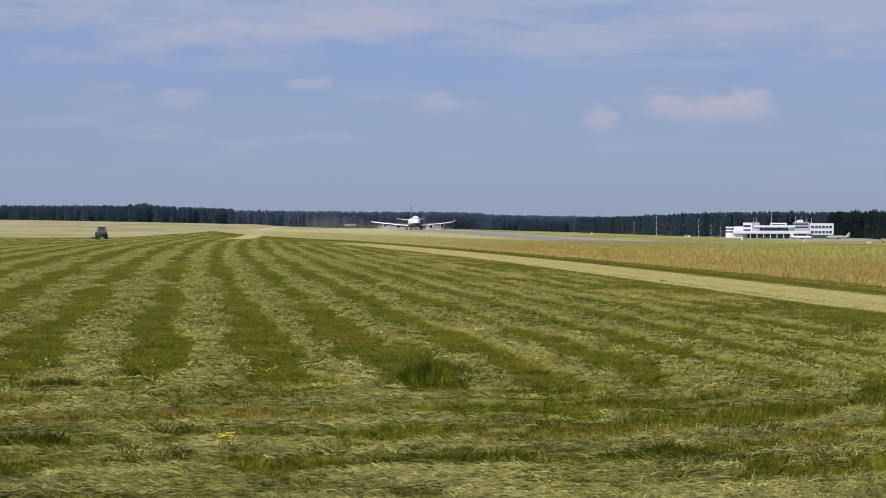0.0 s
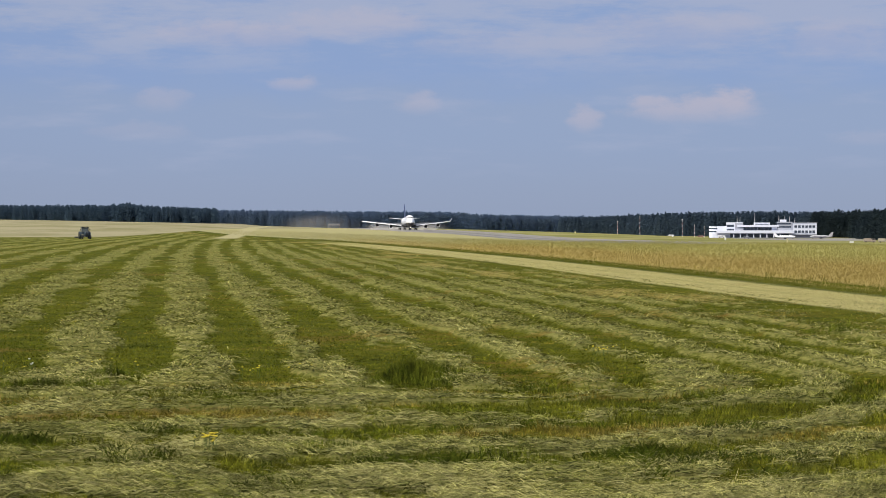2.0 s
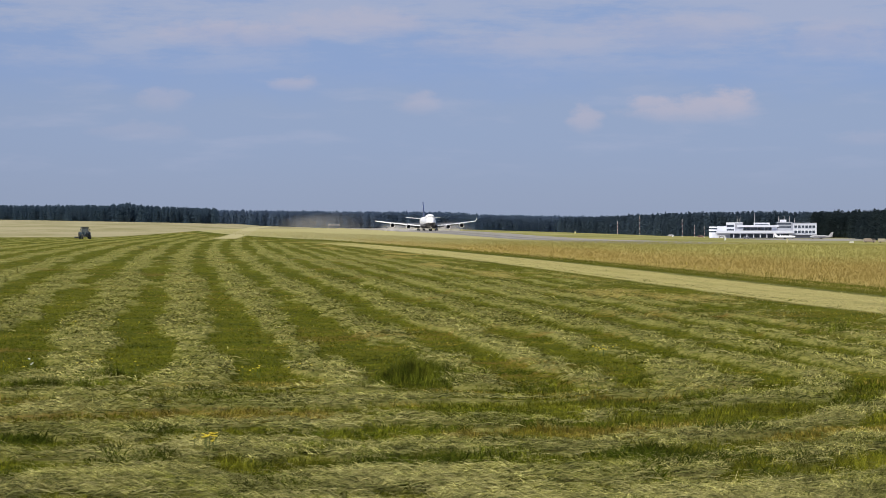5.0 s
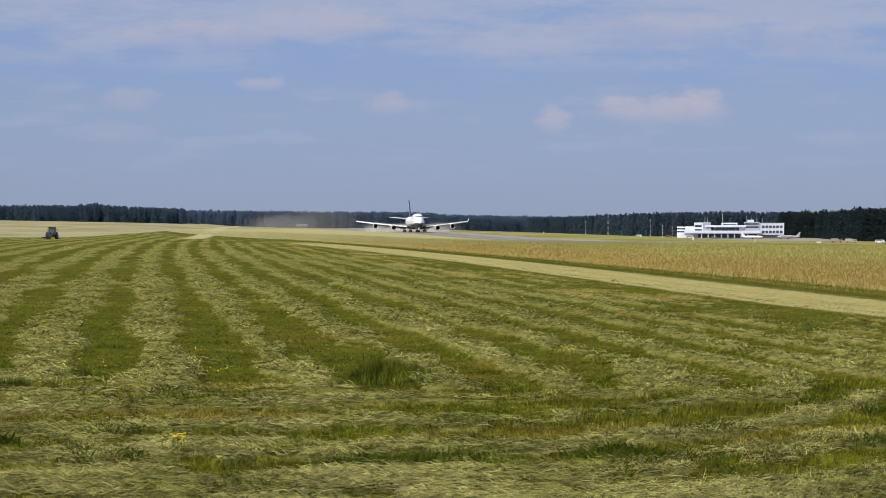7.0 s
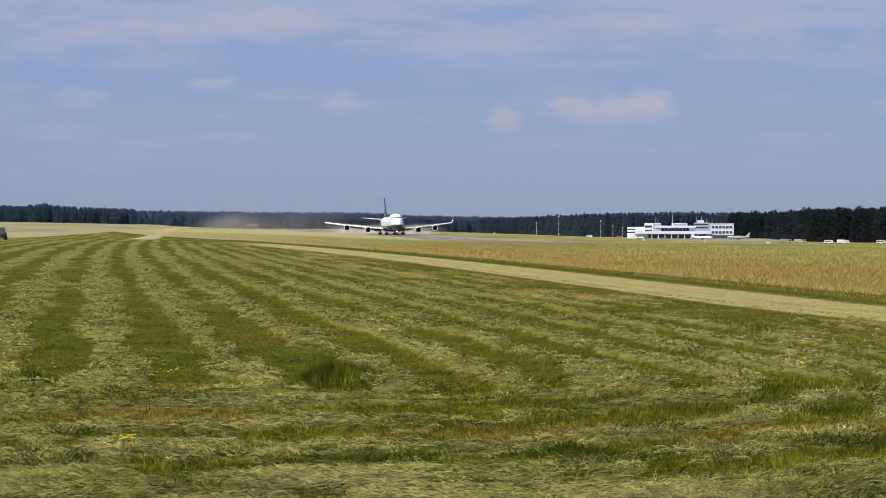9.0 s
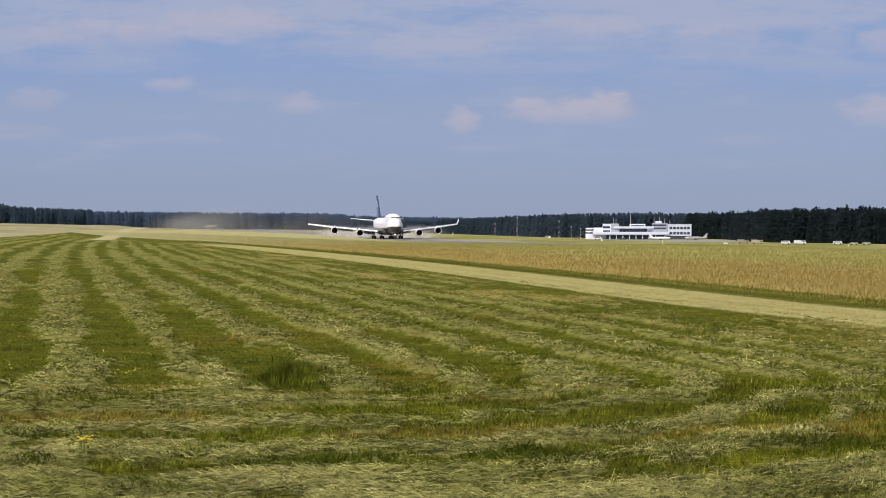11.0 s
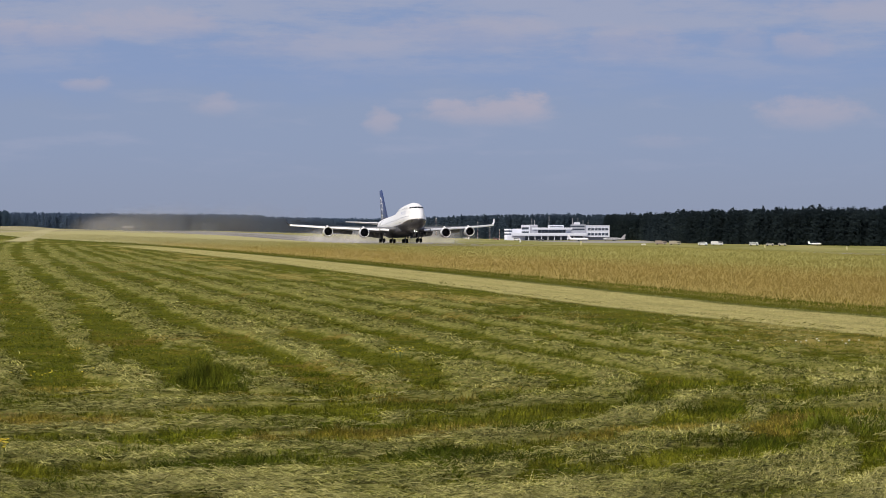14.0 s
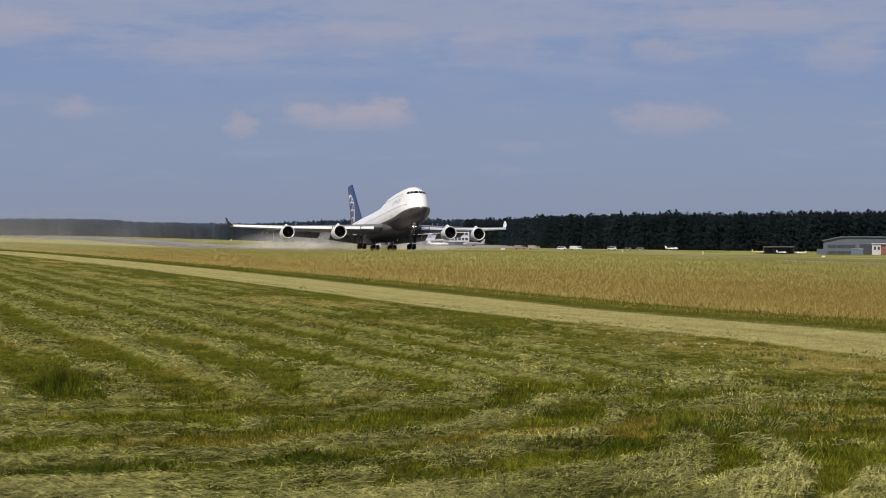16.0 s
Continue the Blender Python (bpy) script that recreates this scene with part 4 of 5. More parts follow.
# ---- woods ----
def tree_template(kind, rng):
    """A trunk and a crown of many small ragged sprays, one metre tall."""
    verts, faces = [], []
    def add(v, f):
        b = len(verts)
        verts.extend(v)
        faces.extend([tuple(b + i for i in t) for t in f])
    rings = [(0, 0.016), (0.45, 0.012), (0.95, 0.003)]
    v = [(r * math.cos(a), r * math.sin(a), z) for z, r in rings for a in (0, 1.57, 3.14, 4.71)]
    f = []
    for k in range(2):
        for i in range(4):
            p, q, r_, s = 4 * k + i, 4 * k + (i + 1) % 4, 4 * k + 4 + (i + 1) % 4, 4 * k + 4 + i
            f += [(p, q, r_), (p, r_, s)]
    add(v, f)
    count = 420
    for i in range(count):
        h = rng.uniform(0, 1)
        if kind == "spruce":
            z = 0.03 + 0.97 * h
            reach = 0.15 * (1 - h) ** 0.75 + 0.008
        elif kind == "pine":
            z = 0.06 + 0.94 * h
            reach = 0.13 * math.sqrt(max(0.02, 1 - (1.6 * h - 0.6) ** 2)) + 0.008
        else:
            z = 0.18 + 0.8 * h
            reach = 0.19 * math.sqrt(max(0.02, 1 - (2 * h - 0.9) ** 2)) + 0.01
        a = rng.uniform(0, 2 * math.pi)
        r = reach * rng.uniform(0.35, 1.1)
        c = np.array([r * math.cos(a), r * math.sin(a), z + rng.uniform(-0.02, 0.02)])
        size = rng.uniform(0.018, 0.036) * (0.6 if h > 0.9 else 1)
        n = np.array([0.64, -0.77, 0.1]) + 0.25 * np.array([math.cos(a), math.sin(a), 0.6]) + rng.normal(0, 0.3, 3)
        n /= np.linalg.norm(n)
        u = np.cross(n, [0.3, 0.2, 0.9])
        u /= np.linalg.norm(u)
        w = np.cross(n, u)
        ring = [tuple(c + size * rng.uniform(0.6, 1.3) * (math.cos(t) * u + math.sin(t) * w) + n * rng.uniform(-0.3, 0.3) * size) for t in (0, 1.6, 3.1, 4.7)]
        add(ring, [(0, 1, 2), (0, 2, 3)])
    return np.array(verts), np.array(faces)


def foliage_material(name, a, b):
    m, T, shader = material(name, 0.95, 0.0, 0.0)
    rnd = S(m.node_tree, T.node("ShaderNodeNewGeometry").outputs["Random Per Island"])
    big = T.noise(T.position(), 0.06, 3.0)
    leafy(m, T, T.gain(T.mix(a, b, big.step(0.35, 0.65)), rnd * 0.2 + 0.9), 0.6)
    return m


def wood(name, line, rows, gap, mat, seed, label, kinds=("pine", "spruce", "pine", "spruce"), even=0.028):
    """A wood's edge along a line of (compass, distance, treetop height above the datum)."""
    rng = np.random.default_rng(seed)
    temps = [tree_template(k, rng) for k in kinds for _ in range(4)]
    az, dist, top = (np.array(c, float) for c in zip(*line))
    V, F, count = [], [], 0
    for row in range(rows):
        a = az[0]
        while a < az[-1]:
            d = float(np.interp(a, az, dist)) + row * 9 + rng.uniform(-5, 5)
            x, y = d * math.sin(radians(a)), d * math.cos(radians(a))
            z = float(height(x, y)) - 0.2
            tall = (float(np.interp(a, az, top)) - z) * (rng.normal(0.93, even) + 0.008 * row)
            v, f = temps[rng.integers(len(temps))]
            wide = tall * rng.uniform(1.3, 2.0)
            V.append(v * (wide, wide, tall) + (x, y, z))
            F.append(f + count)
            count += len(v)
            a += math.degrees(gap * rng.uniform(0.6, 1.4) / d)
    ob = new(name, mesh_from(name, np.concatenate(V), np.concatenate(F), mat))
    return tagged(ob, label, "woodland", kind="stuff")


def build_woods():
    # blue distance haze is mixed into the foliage colours, most for the far wood
    dark = foliage_material("dark_pine_hazed", (0.032, 0.047, 0.054), (0.041, 0.058, 0.064))
    blue = foliage_material("far_pine_hazed", (0.140, 0.200, 0.290), (0.152, 0.214, 0.31))
    mid = foliage_material("middle_pine_hazed", (0.076, 0.112, 0.155), (0.088, 0.126, 0.168))
    west = foliage_material("west_pine_hazed", (0.084, 0.132, 0.182), (0.096, 0.144, 0.194))
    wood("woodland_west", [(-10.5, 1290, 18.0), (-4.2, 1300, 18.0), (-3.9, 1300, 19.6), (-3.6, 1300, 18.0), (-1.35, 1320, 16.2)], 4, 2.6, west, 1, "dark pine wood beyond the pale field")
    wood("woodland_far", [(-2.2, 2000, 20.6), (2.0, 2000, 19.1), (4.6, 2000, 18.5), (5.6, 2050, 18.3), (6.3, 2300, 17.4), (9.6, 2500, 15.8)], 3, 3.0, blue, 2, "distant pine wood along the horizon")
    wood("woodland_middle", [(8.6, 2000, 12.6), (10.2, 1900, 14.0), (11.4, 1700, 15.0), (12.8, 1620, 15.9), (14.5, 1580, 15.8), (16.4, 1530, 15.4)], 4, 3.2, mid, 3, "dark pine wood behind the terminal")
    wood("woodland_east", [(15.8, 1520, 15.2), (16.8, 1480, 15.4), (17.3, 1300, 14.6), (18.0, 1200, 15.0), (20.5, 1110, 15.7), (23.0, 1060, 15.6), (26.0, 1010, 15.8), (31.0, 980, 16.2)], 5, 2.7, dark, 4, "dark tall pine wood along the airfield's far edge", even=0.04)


build_woods()


def place(az, d, turn=0.0, lift=0.0):
    """A pose on the land at a compass bearing and distance, facing the camera's stand, turned by so many degrees."""
    x, y = d * math.sin(radians(az)), d * math.cos(radians(az))
    return pose(x, y, float(height(x, y)) + lift, 0, 0, -az + turn)


# ---- the terminal ----
def build_terminal():
    # glass and arcade tones are lightened to hold the distance haze
    mats = dict(wall=paint("white_render", (0.68, 0.71, 0.80), 0.7, wear=0.1, scale=0.3), grey=paint("grey_render", (0.36, 0.38, 0.45), 0.7, wear=0.12, scale=0.3),
                glass=paint("terminal_glass_hazed", (0.05, 0.065, 0.095), 0.15, wear=0.1), dark=paint("arcade_shade", (0.20, 0.21, 0.25), 0.8), metal=paint("mast_metal", (0.5, 0.5, 0.52), 0.5, 0.4))
    t = thing("terminal", "white modernist airport terminal with dark window bands", "building", m=place(12.87, 1400))
    def b(name, x0, x1, y0, y1, z0, z1, mat, parent=t, label="", bev=0.06):
        return part(name, box(x0 * 1.065, x1 * 1.065, y0, y1, z0, z1, bev), mats[mat], parent, label)
    # low base with an arcade
    base = b("ground_storey", 1, 53, 2, 22, 0, 3.3, "wall")
    for k in range(8):
        b("column", 15.0 + k * 4.3, 15.6 + k * 4.3, -1.5, -0.9, 0, 3.4, "wall", base, bev=0.04)
    for k in range(9):
        b("glazing", 13.0 + k * 4.2, 17.6 + k * 4.2, 1.9, 2.05, 0.2, 2.9, "glass", base, bev=0.02)
    b("balcony", 4, 54, -2.5, 3, 3.3, 5.2, "wall", t, "white balcony band")
    # round stair at the near end
    part("stair_drum", lathe([(0, 3.0), (8.0, 3.0), (8.0, 0.01)], "z", 20, (2.2, 6, 0)), mats["wall"], t, smooth=True)
    for z in (3.9, 6.0):
        part("drum_glazing", lathe([(z, 3.05), (z + 1.0, 3.05)], "z", 20, (2.2, 6, 0)), mats["glass"], t)
    b("stair_link", 4.5, 11, 4, 14, 3.3, 8.2, "wall")
    # west block
    west = b("west_block", 10.6, 21.2, 0, 14, 3.3, 10.9, "wall")
    b("west_tower", 16.2, 21.3, -0.4, 13, 3.3, 10.6, "grey", west)
    for z in (4.4, 7.3):
        b("window", 10.8, 15.4, -0.12, 0.1, z + 0.4, z + 1.9, "glass", west, bev=0.02)
    # hall with its glazed front and flat roof
    hall = b("hall", 18, 44, 1.5, 20, 5.2, 7.6, "wall")
    for k in range(8):
        b("pane", 21.6 + k * 2.3, 23.8 + k * 2.3, 1.38, 1.6, 5.25, 7.5, "glass", hall, bev=0.02)
    b("roof", 17.6, 44.4, -1.2, 21, 7.6, 9.0, "wall", hall, "broad white roof edge")
    b("roof_house", 28.6, 38.8, 4, 16, 9.0, 10.7, "wall", hall)
    b("roof_house_window", 29.4, 38.0, 3.9, 4.1, 9.3, 9.9, "glass", hall, bev=0.02)
    # tower between
    tower = b("tower", 43.6, 53.4, -0.6, 12, 3.3, 11.2, "grey")
    for z in (4.2, 7.2, 9.4):
        b("window", 43.4, 52.4, -0.75, -0.5, z, z + 1.0, "glass", tower, bev=0.02)
    b("tower_house", 45.5, 49.5, 2, 9, 11.2, 12.8, "wall", tower)
    # east block, two rows of windows
    east = b("east_block", 53.0, 69.0, 0, 15, 2.4, 10.2, "wall")
    b("east_parapet", 52.8, 69.3, -0.3, 15.2, 10.2, 10.6, "wall", east)
    # a solid box in a shade tone fills the open arcade
    b("east_arcade_shade", 53.6, 68.6, 1.5, 14, 0, 2.4, "dark", east)
    for z in (3.3, 6.9):
        for k in range(6):
            w = b("window", 54.6 + k * 2.32, 56.4 + k * 2.32, -0.08, 0.1, z + 0.2, z + 1.9, "glass", east, bev=0.02)
            b("sill", 54.5 + k * 2.32, 56.5 + k * 2.32, -0.25, 0.0, z + 0.05, z + 0.18, "wall", w, bev=0.02)
    for x, z0, z1 in ((17.6, 10.6, 15.2), (19.4, 10.6, 14.4), (29.0, 9.4, 17.6), (44.6, 11.2, 15.6), (51.6, 11.2, 15.0), (55.0, 10.6, 14.0), (48.2, 12.8, 15.6)):
        part("aerial", rod((x * 1.065, 5, z0), (x * 1.065, 5, z1), 0.22, 0.1, 6), mats["metal"], t)


def build_masts():
    red, white = paint("mast_red", (0.34, 0.17, 0.16), 0.6), paint("mast_white", (0.75, 0.75, 0.75), 0.6)
    for az, d, tall in ((10.22, 1330, 8.5), (10.86, 1250, 12.0), (12.07, 1330, 11.5), (12.42, 1380, 8.5), (12.7, 1390, 7.5)):
        m = thing("floodlight_mast", "slim lattice mast in red and white bands", "mast", "apron masts", place(az, d))
        n = 7
        for k in range(n):
            part("mast_section", rod((0, 0, tall * k / n), (0, 0, tall * (k + 1) / n), 0.15 - 0.012 * k, 0.14 - 0.012 * k, 8), white if k % 2 == 0 else red, m)
        part("lamp_bar", box(-0.35, 0.35, -0.12, 0.12, tall, tall + 0.25, 0.03), white, m)


def build_aerial_array():
    white, red = paint("array_white", (0.42, 0.42, 0.44), 0.6), paint("array_red", (0.35, 0.12, 0.10), 0.6)
    a = thing("aerial_array", "low pale landing-aid aerial array on posts", "aerial", m=place(2.02, 1480))
    for k in range(6):
        part("post", rod((-4 + 1.6 * k, 0, 0), (-4 + 1.6 * k, 0, 3.4), 0.07, 0.06, 8), red if k % 2 else white, a)
    for z in (2.7, 3.4):
        part("rail", box(-4.4, 4.4, -0.15, 0.15, z, z + 0.3, 0.04), white, a)


build_terminal()
build_masts()
build_aerial_array()


# ---- the tractor ----
def build_tractor():
    blue, black = paint("tractor_blue", (0.035, 0.055, 0.075), 0.45, wear=0.2), paint("tractor_rubber", (0.03, 0.03, 0.03), 0.85)
    dark, grey = paint("cab_frame", (0.03, 0.035, 0.045), 0.5), paint("tractor_grey", (0.2, 0.22, 0.24), 0.5)
    glass = paint("cab_glass", (0.13, 0.15, 0.16), 0.1, wear=0.1)
    t = thing("tractor", "old blue farm tractor with a glazed cab in the field", "tractor", m=place(-5.075, 432, 10))
    part("bonnet", box(-0.33, 0.33, -1.75, 0.1, 0.85, 1.5, 0.08), blue, t)
    part("grille", box(-0.28, 0.28, -1.82, -1.74, 0.9, 1.42, 0.03), dark, t)
    for x in (-0.24, 0.24):
        part("headlight", lathe([(-0.08, 0.01), (-0.07, 0.09), (0.03, 0.1)], "y", 12, (x, -1.84, 1.28)), grey, t)
    part("axle_beam", box(-0.75, 0.75, -1.35, -1.2, 0.42, 0.55, 0.02), dark, t)
    part("gearbox", box(-0.22, 0.22, -1.2, 1.4, 0.55, 0.95, 0.05), dark, t)
    cab = part("cab", box(-0.72, 0.72, 0.1, 1.5, 0.95, 1.5, 0.06), blue, t)
    for x in (-0.7, 0.7):
        for y in (0.14, 1.46):
            part("cab_post", rod((x, y, 1.45), (x * 0.93, y, 2.45), 0.05), dark, cab)
    part("roof", box(-0.78, 0.78, 0.0, 1.6, 2.43, 2.62, 0.07), dark, cab)
    part("windscreen", box(-0.62, 0.62, 0.12, 0.15, 1.52, 2.4), glass, cab)
    part("rear_window", box(-0.62, 0.62, 1.45, 1.48, 1.52, 2.4), glass, cab)
    for x in (-0.69, 0.69):
        part("mudguard", lathe([(-0.22, 0.83), (0.22, 0.83), (0.22, 0.79), (-0.22, 0.79)], "x", 18, (x * 1.42, 1.05, 0.78)), blue, t)
        part("side_window", box(x - 0.015, x + 0.015, 0.2, 1.4, 1.55, 2.38), glass, cab)
        part("mirror", box(x * 1.42 - 0.1, x * 1.42 + 0.1, 0.05, 0.1, 1.85, 2.2, 0.02), dark, cab)
    part("exhaust", rod((0.22, -0.9, 1.45), (0.22, -0.9, 2.35), 0.05), dark, t)
    for x, y, r, w in ((-1.0, 1.05, 0.76, 0.44), (1.0, 1.05, 0.76, 0.44), (-0.85, -1.28, 0.46, 0.28), (0.85, -1.28, 0.46, 0.28)):
        o = part("wheel", lathe([(-w / 2, r * 0.5), (-w / 2, r * 0.9), (-w * 0.35, r), (w * 0.35, r), (w / 2, r * 0.9), (w / 2, r * 0.5)], "x", 24, (x, y, r)), black, t, smooth=True)
        part("rim", lathe([(-w * 0.3, 0.02), (-w * 0.3, r * 0.5), (w * 0.3, r * 0.5), (w * 0.3, 0.02)], "x", 16, (x, y, r)), grey, o)
    part("mower_bar", box(-2.1, -0.7, 1.2, 1.5, 0.25, 0.5, 0.04), dark, t)


build_tractor()


# ---- beyond the runway: hangar, parked aircraft, vehicles ----
def build_hangar():
    # cladding and roof greys are darkened to include the shade on the hangar
    clad, dark = paint("hangar_cladding_shaded", (0.11, 0.13, 0.16), 0.6, wear=0.15, scale=0.3), paint("hangar_shadow_gap", (0.05, 0.055, 0.07), 0.7)
    roofm, white, red, bluem = paint("hangar_roof_shaded", (0.10, 0.115, 0.135), 0.5), paint("kiosk_white", (0.55, 0.55, 0.57), 0.6), paint("kiosk_red", (0.24, 0.09, 0.08), 0.6), paint("kiosk_blue", (0.12, 0.165, 0.23), 0.6)
    h = thing("hangar", "grey corrugated hangar with wide sliding doors", "hangar", m=place(26.0, 880))
    wall = [(0, 0), (0, 5.9), (7.5, 7.4), (15, 7.5), (33, 7.3), (36, 5.9), (36, 0)]
    part("wall", loft([[Vector((x, 0, z)) for x, z in wall], [Vector((x, 24, z)) for x, z in wall]]), clad, h)
    part("roof", loft([[Vector((x, y, z)) for x, z in [(-0.5, 5.75), (7.5, 7.4), (15, 7.5), (33, 7.3), (36.5, 5.75), (36.5, 6.15), (33, 7.75), (15, 7.95), (7.5, 7.85), (-0.5, 6.15)]] for y in (-0.6, 24.6)]), roofm, h)
    d = part("sliding_door", box(1.6, 13.6, -0.25, 0.05, 0.1, 4.6, 0.03), clad, h, "grey sliding door")
    for k in range(3):
        part("door_panel", box(1.8 + k * 3.95, 5.55 + k * 3.95, -0.4, -0.22, 2.9, 4.3, 0.02), dark, d)
        part("door_slat", box(1.8 + k * 3.95, 5.55 + k * 3.95, -0.4, -0.22, 0.6, 1.5, 0.02), dark, d)
    # dark slab on the wall stands in for the shade inside the doorway
    part("opening_shade", box(15.5, 22.8, -0.15, 0.05, 0.1, 4.5, 0.02), dark, h)
    part("lean_to", box(-2.8, 0, 3, 16, 0, 2.3, 0.05), clad, h)
    k = thing("kiosk", "white and red cabin beside the hangar", "cabin", m=place(27.35, 870))
    part("wall", box(0, 3.8, 0, 4, 0, 4.6, 0.04), white, k)
    part("wall", box(3.8, 9.5, 0.3, 4, 0, 4.2, 0.04), red, k)
    part("roof", box(-0.3, 9.8, -0.4, 4.4, 4.6, 4.9, 0.04), white, k)
    for x in (0.8, 2.4):
        part("window", box(x, x + 0.9, -0.05, 0.05, 2.2, 3.6, 0.02), dark, k)
    part("sign", box(6.0, 8.2, 0.2, 0.32, 2.3, 3.9, 0.02), white, k)
    c = thing("cabin", "small blue site cabin", "cabin", m=place(26.95, 868))
    part("body", box(-2.6, 2.4, 0, 2.4, 0.1, 2.5, 0.05), bluem, c)
    part("roof", box(-2.75, 2.55, -0.15, 2.55, 2.5, 2.65, 0.03), white, c)
    s = thing("shed", "low dark open shed", "shed", m=place(24.75, 905))
    part("roof", box(-7, 7, -2, 5, 2.9, 3.3, 0.05), paint("shed_roof", (0.12, 0.10, 0.10), 0.7), s)
    part("wall", box(-7, 7, 4.6, 5, 0, 2.9, 0.03), dark, s)
    for x in (-6.6, -2.2, 2.2, 6.6):
        part("post", box(x - 0.12, x + 0.12, -1.6, -1.36, 0, 2.9, 0.02), dark, s)


def light_aircraft(m, skin, label, size=1.0):
    """A small high-tailed propeller aircraft, nose along +x."""
    glass = paint("canopy", (0.05, 0.06, 0.08), 0.1)
    dark = paint("propeller", (0.04, 0.04, 0.04), 0.5)
    a = thing("light_aircraft", label, "aeroplane", "small parked aircraft", m)
    prof = [(-4.2, 0.1), (-3.0, 0.25), (-0.8, 0.5), (0.8, 0.62), (1.9, 0.55), (2.6, 0.4), (2.8, 0.08)]
    part("fuselage", lathe([(u * size, r * size) for u, r in prof], "x", 14, (0, 0, 1.25 * size)), skin, a, smooth=True)
    part("wing", box(-0.5 * size, 1.0 * size, -5 * size, 5 * size, 1.0 * size, 1.15 * size, 0.05), skin, a)
    part("tailplane", box(-4.2 * size, -3.4 * size, -1.6 * size, 1.6 * size, 1.35 * size, 1.43 * size, 0.02), skin, a)
    part("fin", loft([[Vector((x * size, y * size, z * size)) for x, z in ((-4.4, 1.3), (-3.0, 1.3), (-3.7, 2.7), (-4.5, 2.7))] for y in (-0.06, 0.06)]), skin, a)
    part("canopy", lathe([(-0.9 * size, 0.05), (-0.3 * size, 0.42 * size), (0.6 * size, 0.45 * size), (1.2 * size, 0.05)], "x", 12, (0, 0, 1.6 * size)), glass, a, smooth=True)
    for x, y in ((0.4, -1.2), (0.4, 1.2), (2.3, 0)):
        part("wheel", lathe([(-0.08, 0.05), (-0.08, 0.25), (0.08, 0.25), (0.08, 0.05)], "y", 12, (x * size, y * size, 0.25)), dark, a)
        part("leg", rod((x * size, y * size, 0.25), (x * size, y * size * 0.5, 1.0 * size), 0.06), dark, a)
    part("propeller", box(2.82 * size, 2.88 * size, -0.08, 0.08, 0.4 * size, 2.1 * size, 0.02), dark, a)
    return a


def turboprop(m, skin, label, size):
    """A parked high-tailed transport with a long body, nose along -x."""
    a = thing("parked_airliner", label, "aeroplane", "parked aircraft", m)
    dark = paint("parked_dark", (0.05, 0.05, 0.06), 0.5)
    prof = [(-9, 0.1), (-8.2, 0.7), (-6.5, 1.2), (3, 1.25), (7, 0.8), (10.5, 0.2)]
    part("fuselage", lathe([(u * size, r * size) for u, r in prof], "x", 16, (0, 0, 1.9 * size)), skin, a, smooth=True)
    part("wing", loft([[Vector((x * size, y * size, z * size)) for x, z in ((-1.8, 1.5), (1.6, 1.5), (1.6, 1.7), (-1.8, 1.75))] for y in (-11, 11)]), skin, a)
    part("fin", loft([[Vector((x * size, y * size, z * size)) for x, z in ((6.4, 2.4), (9.8, 2.1), (11.0, 5.8), (9.6, 5.8))] for y in (-0.1, 0.1)]), skin, a)
    part("tailplane", box(9.0 * size, 10.8 * size, -3.6 * size, 3.6 * size, 2.4 * size, 2.55 * size, 0.03), skin, a)
    for y in (-3.4, 3.4):
        part("engine", lathe([(-3.4 * size, 0.1), (-3.2 * size, 0.5 * size), (0.6 * size, 0.45 * size), (2 * size, 0.1)], "x", 12, (0, y * size, 1.5 * size)), skin, a, smooth=True)
    part("cabin_windows", box(-6 * size, 4 * size, -1.27 * size, -1.2 * size, 2.0 * size, 2.25 * size, 0.02), dark, a)
    for x, y in ((-6.5, 0), (0.3, -2), (0.3, 2)):
        part("wheel", lathe([(-0.15, 0.1), (-0.15, 0.4), (0.15, 0.4), (0.15, 0.1)], "y", 12, (x * size, y * size, 0.4)), dark, a)
        part("leg", rod((x * size, y * size, 0.4), (x * size, y * size, 1.5 * size), 0.1), dark, a)
    return a


def vehicle(m, colour, label, name="van", long=5.2, tall=2.2, cargo=None):
    v = thing(name, label, name.replace("_", " "), "apron vehicles", m)
    skin, glass, dark = paint(name + "_paint", colour, 0.4), paint("vehicle_glass", (0.03, 0.04, 0.05), 0.1), paint("vehicle_tyre", (0.03, 0.03, 0.03), 0.8)
    part("body", box(-long / 2, long / 2, -0.95, 0.95, 0.45, tall * 0.55, 0.12), skin, v)
    part("cab", box(long * 0.12 if cargo else -long * 0.42, long * 0.46, -0.9, 0.9, tall * 0.5, tall, 0.18), skin, v)
    part("side_glass", box(long * 0.18 if cargo else -long * 0.3, long * 0.42, -0.93, 0.93, tall * 0.62, tall * 0.88, 0.04), glass, v)
    if cargo:
        part("load_box", box(-long / 2, long * 0.08, -1.05, 1.05, 0.7, tall * 1.15, 0.05), paint(name + "_box", cargo, 0.5), v)
    for x in (-long * 0.32, long * 0.32):
        for y in (-0.85, 0.85):
            part("wheel", lathe([(-0.12, 0.12), (-0.12, 0.36), (0.12, 0.36), (0.12, 0.12)], "y", 14, (x, y, 0.36)), dark, v)
    return v


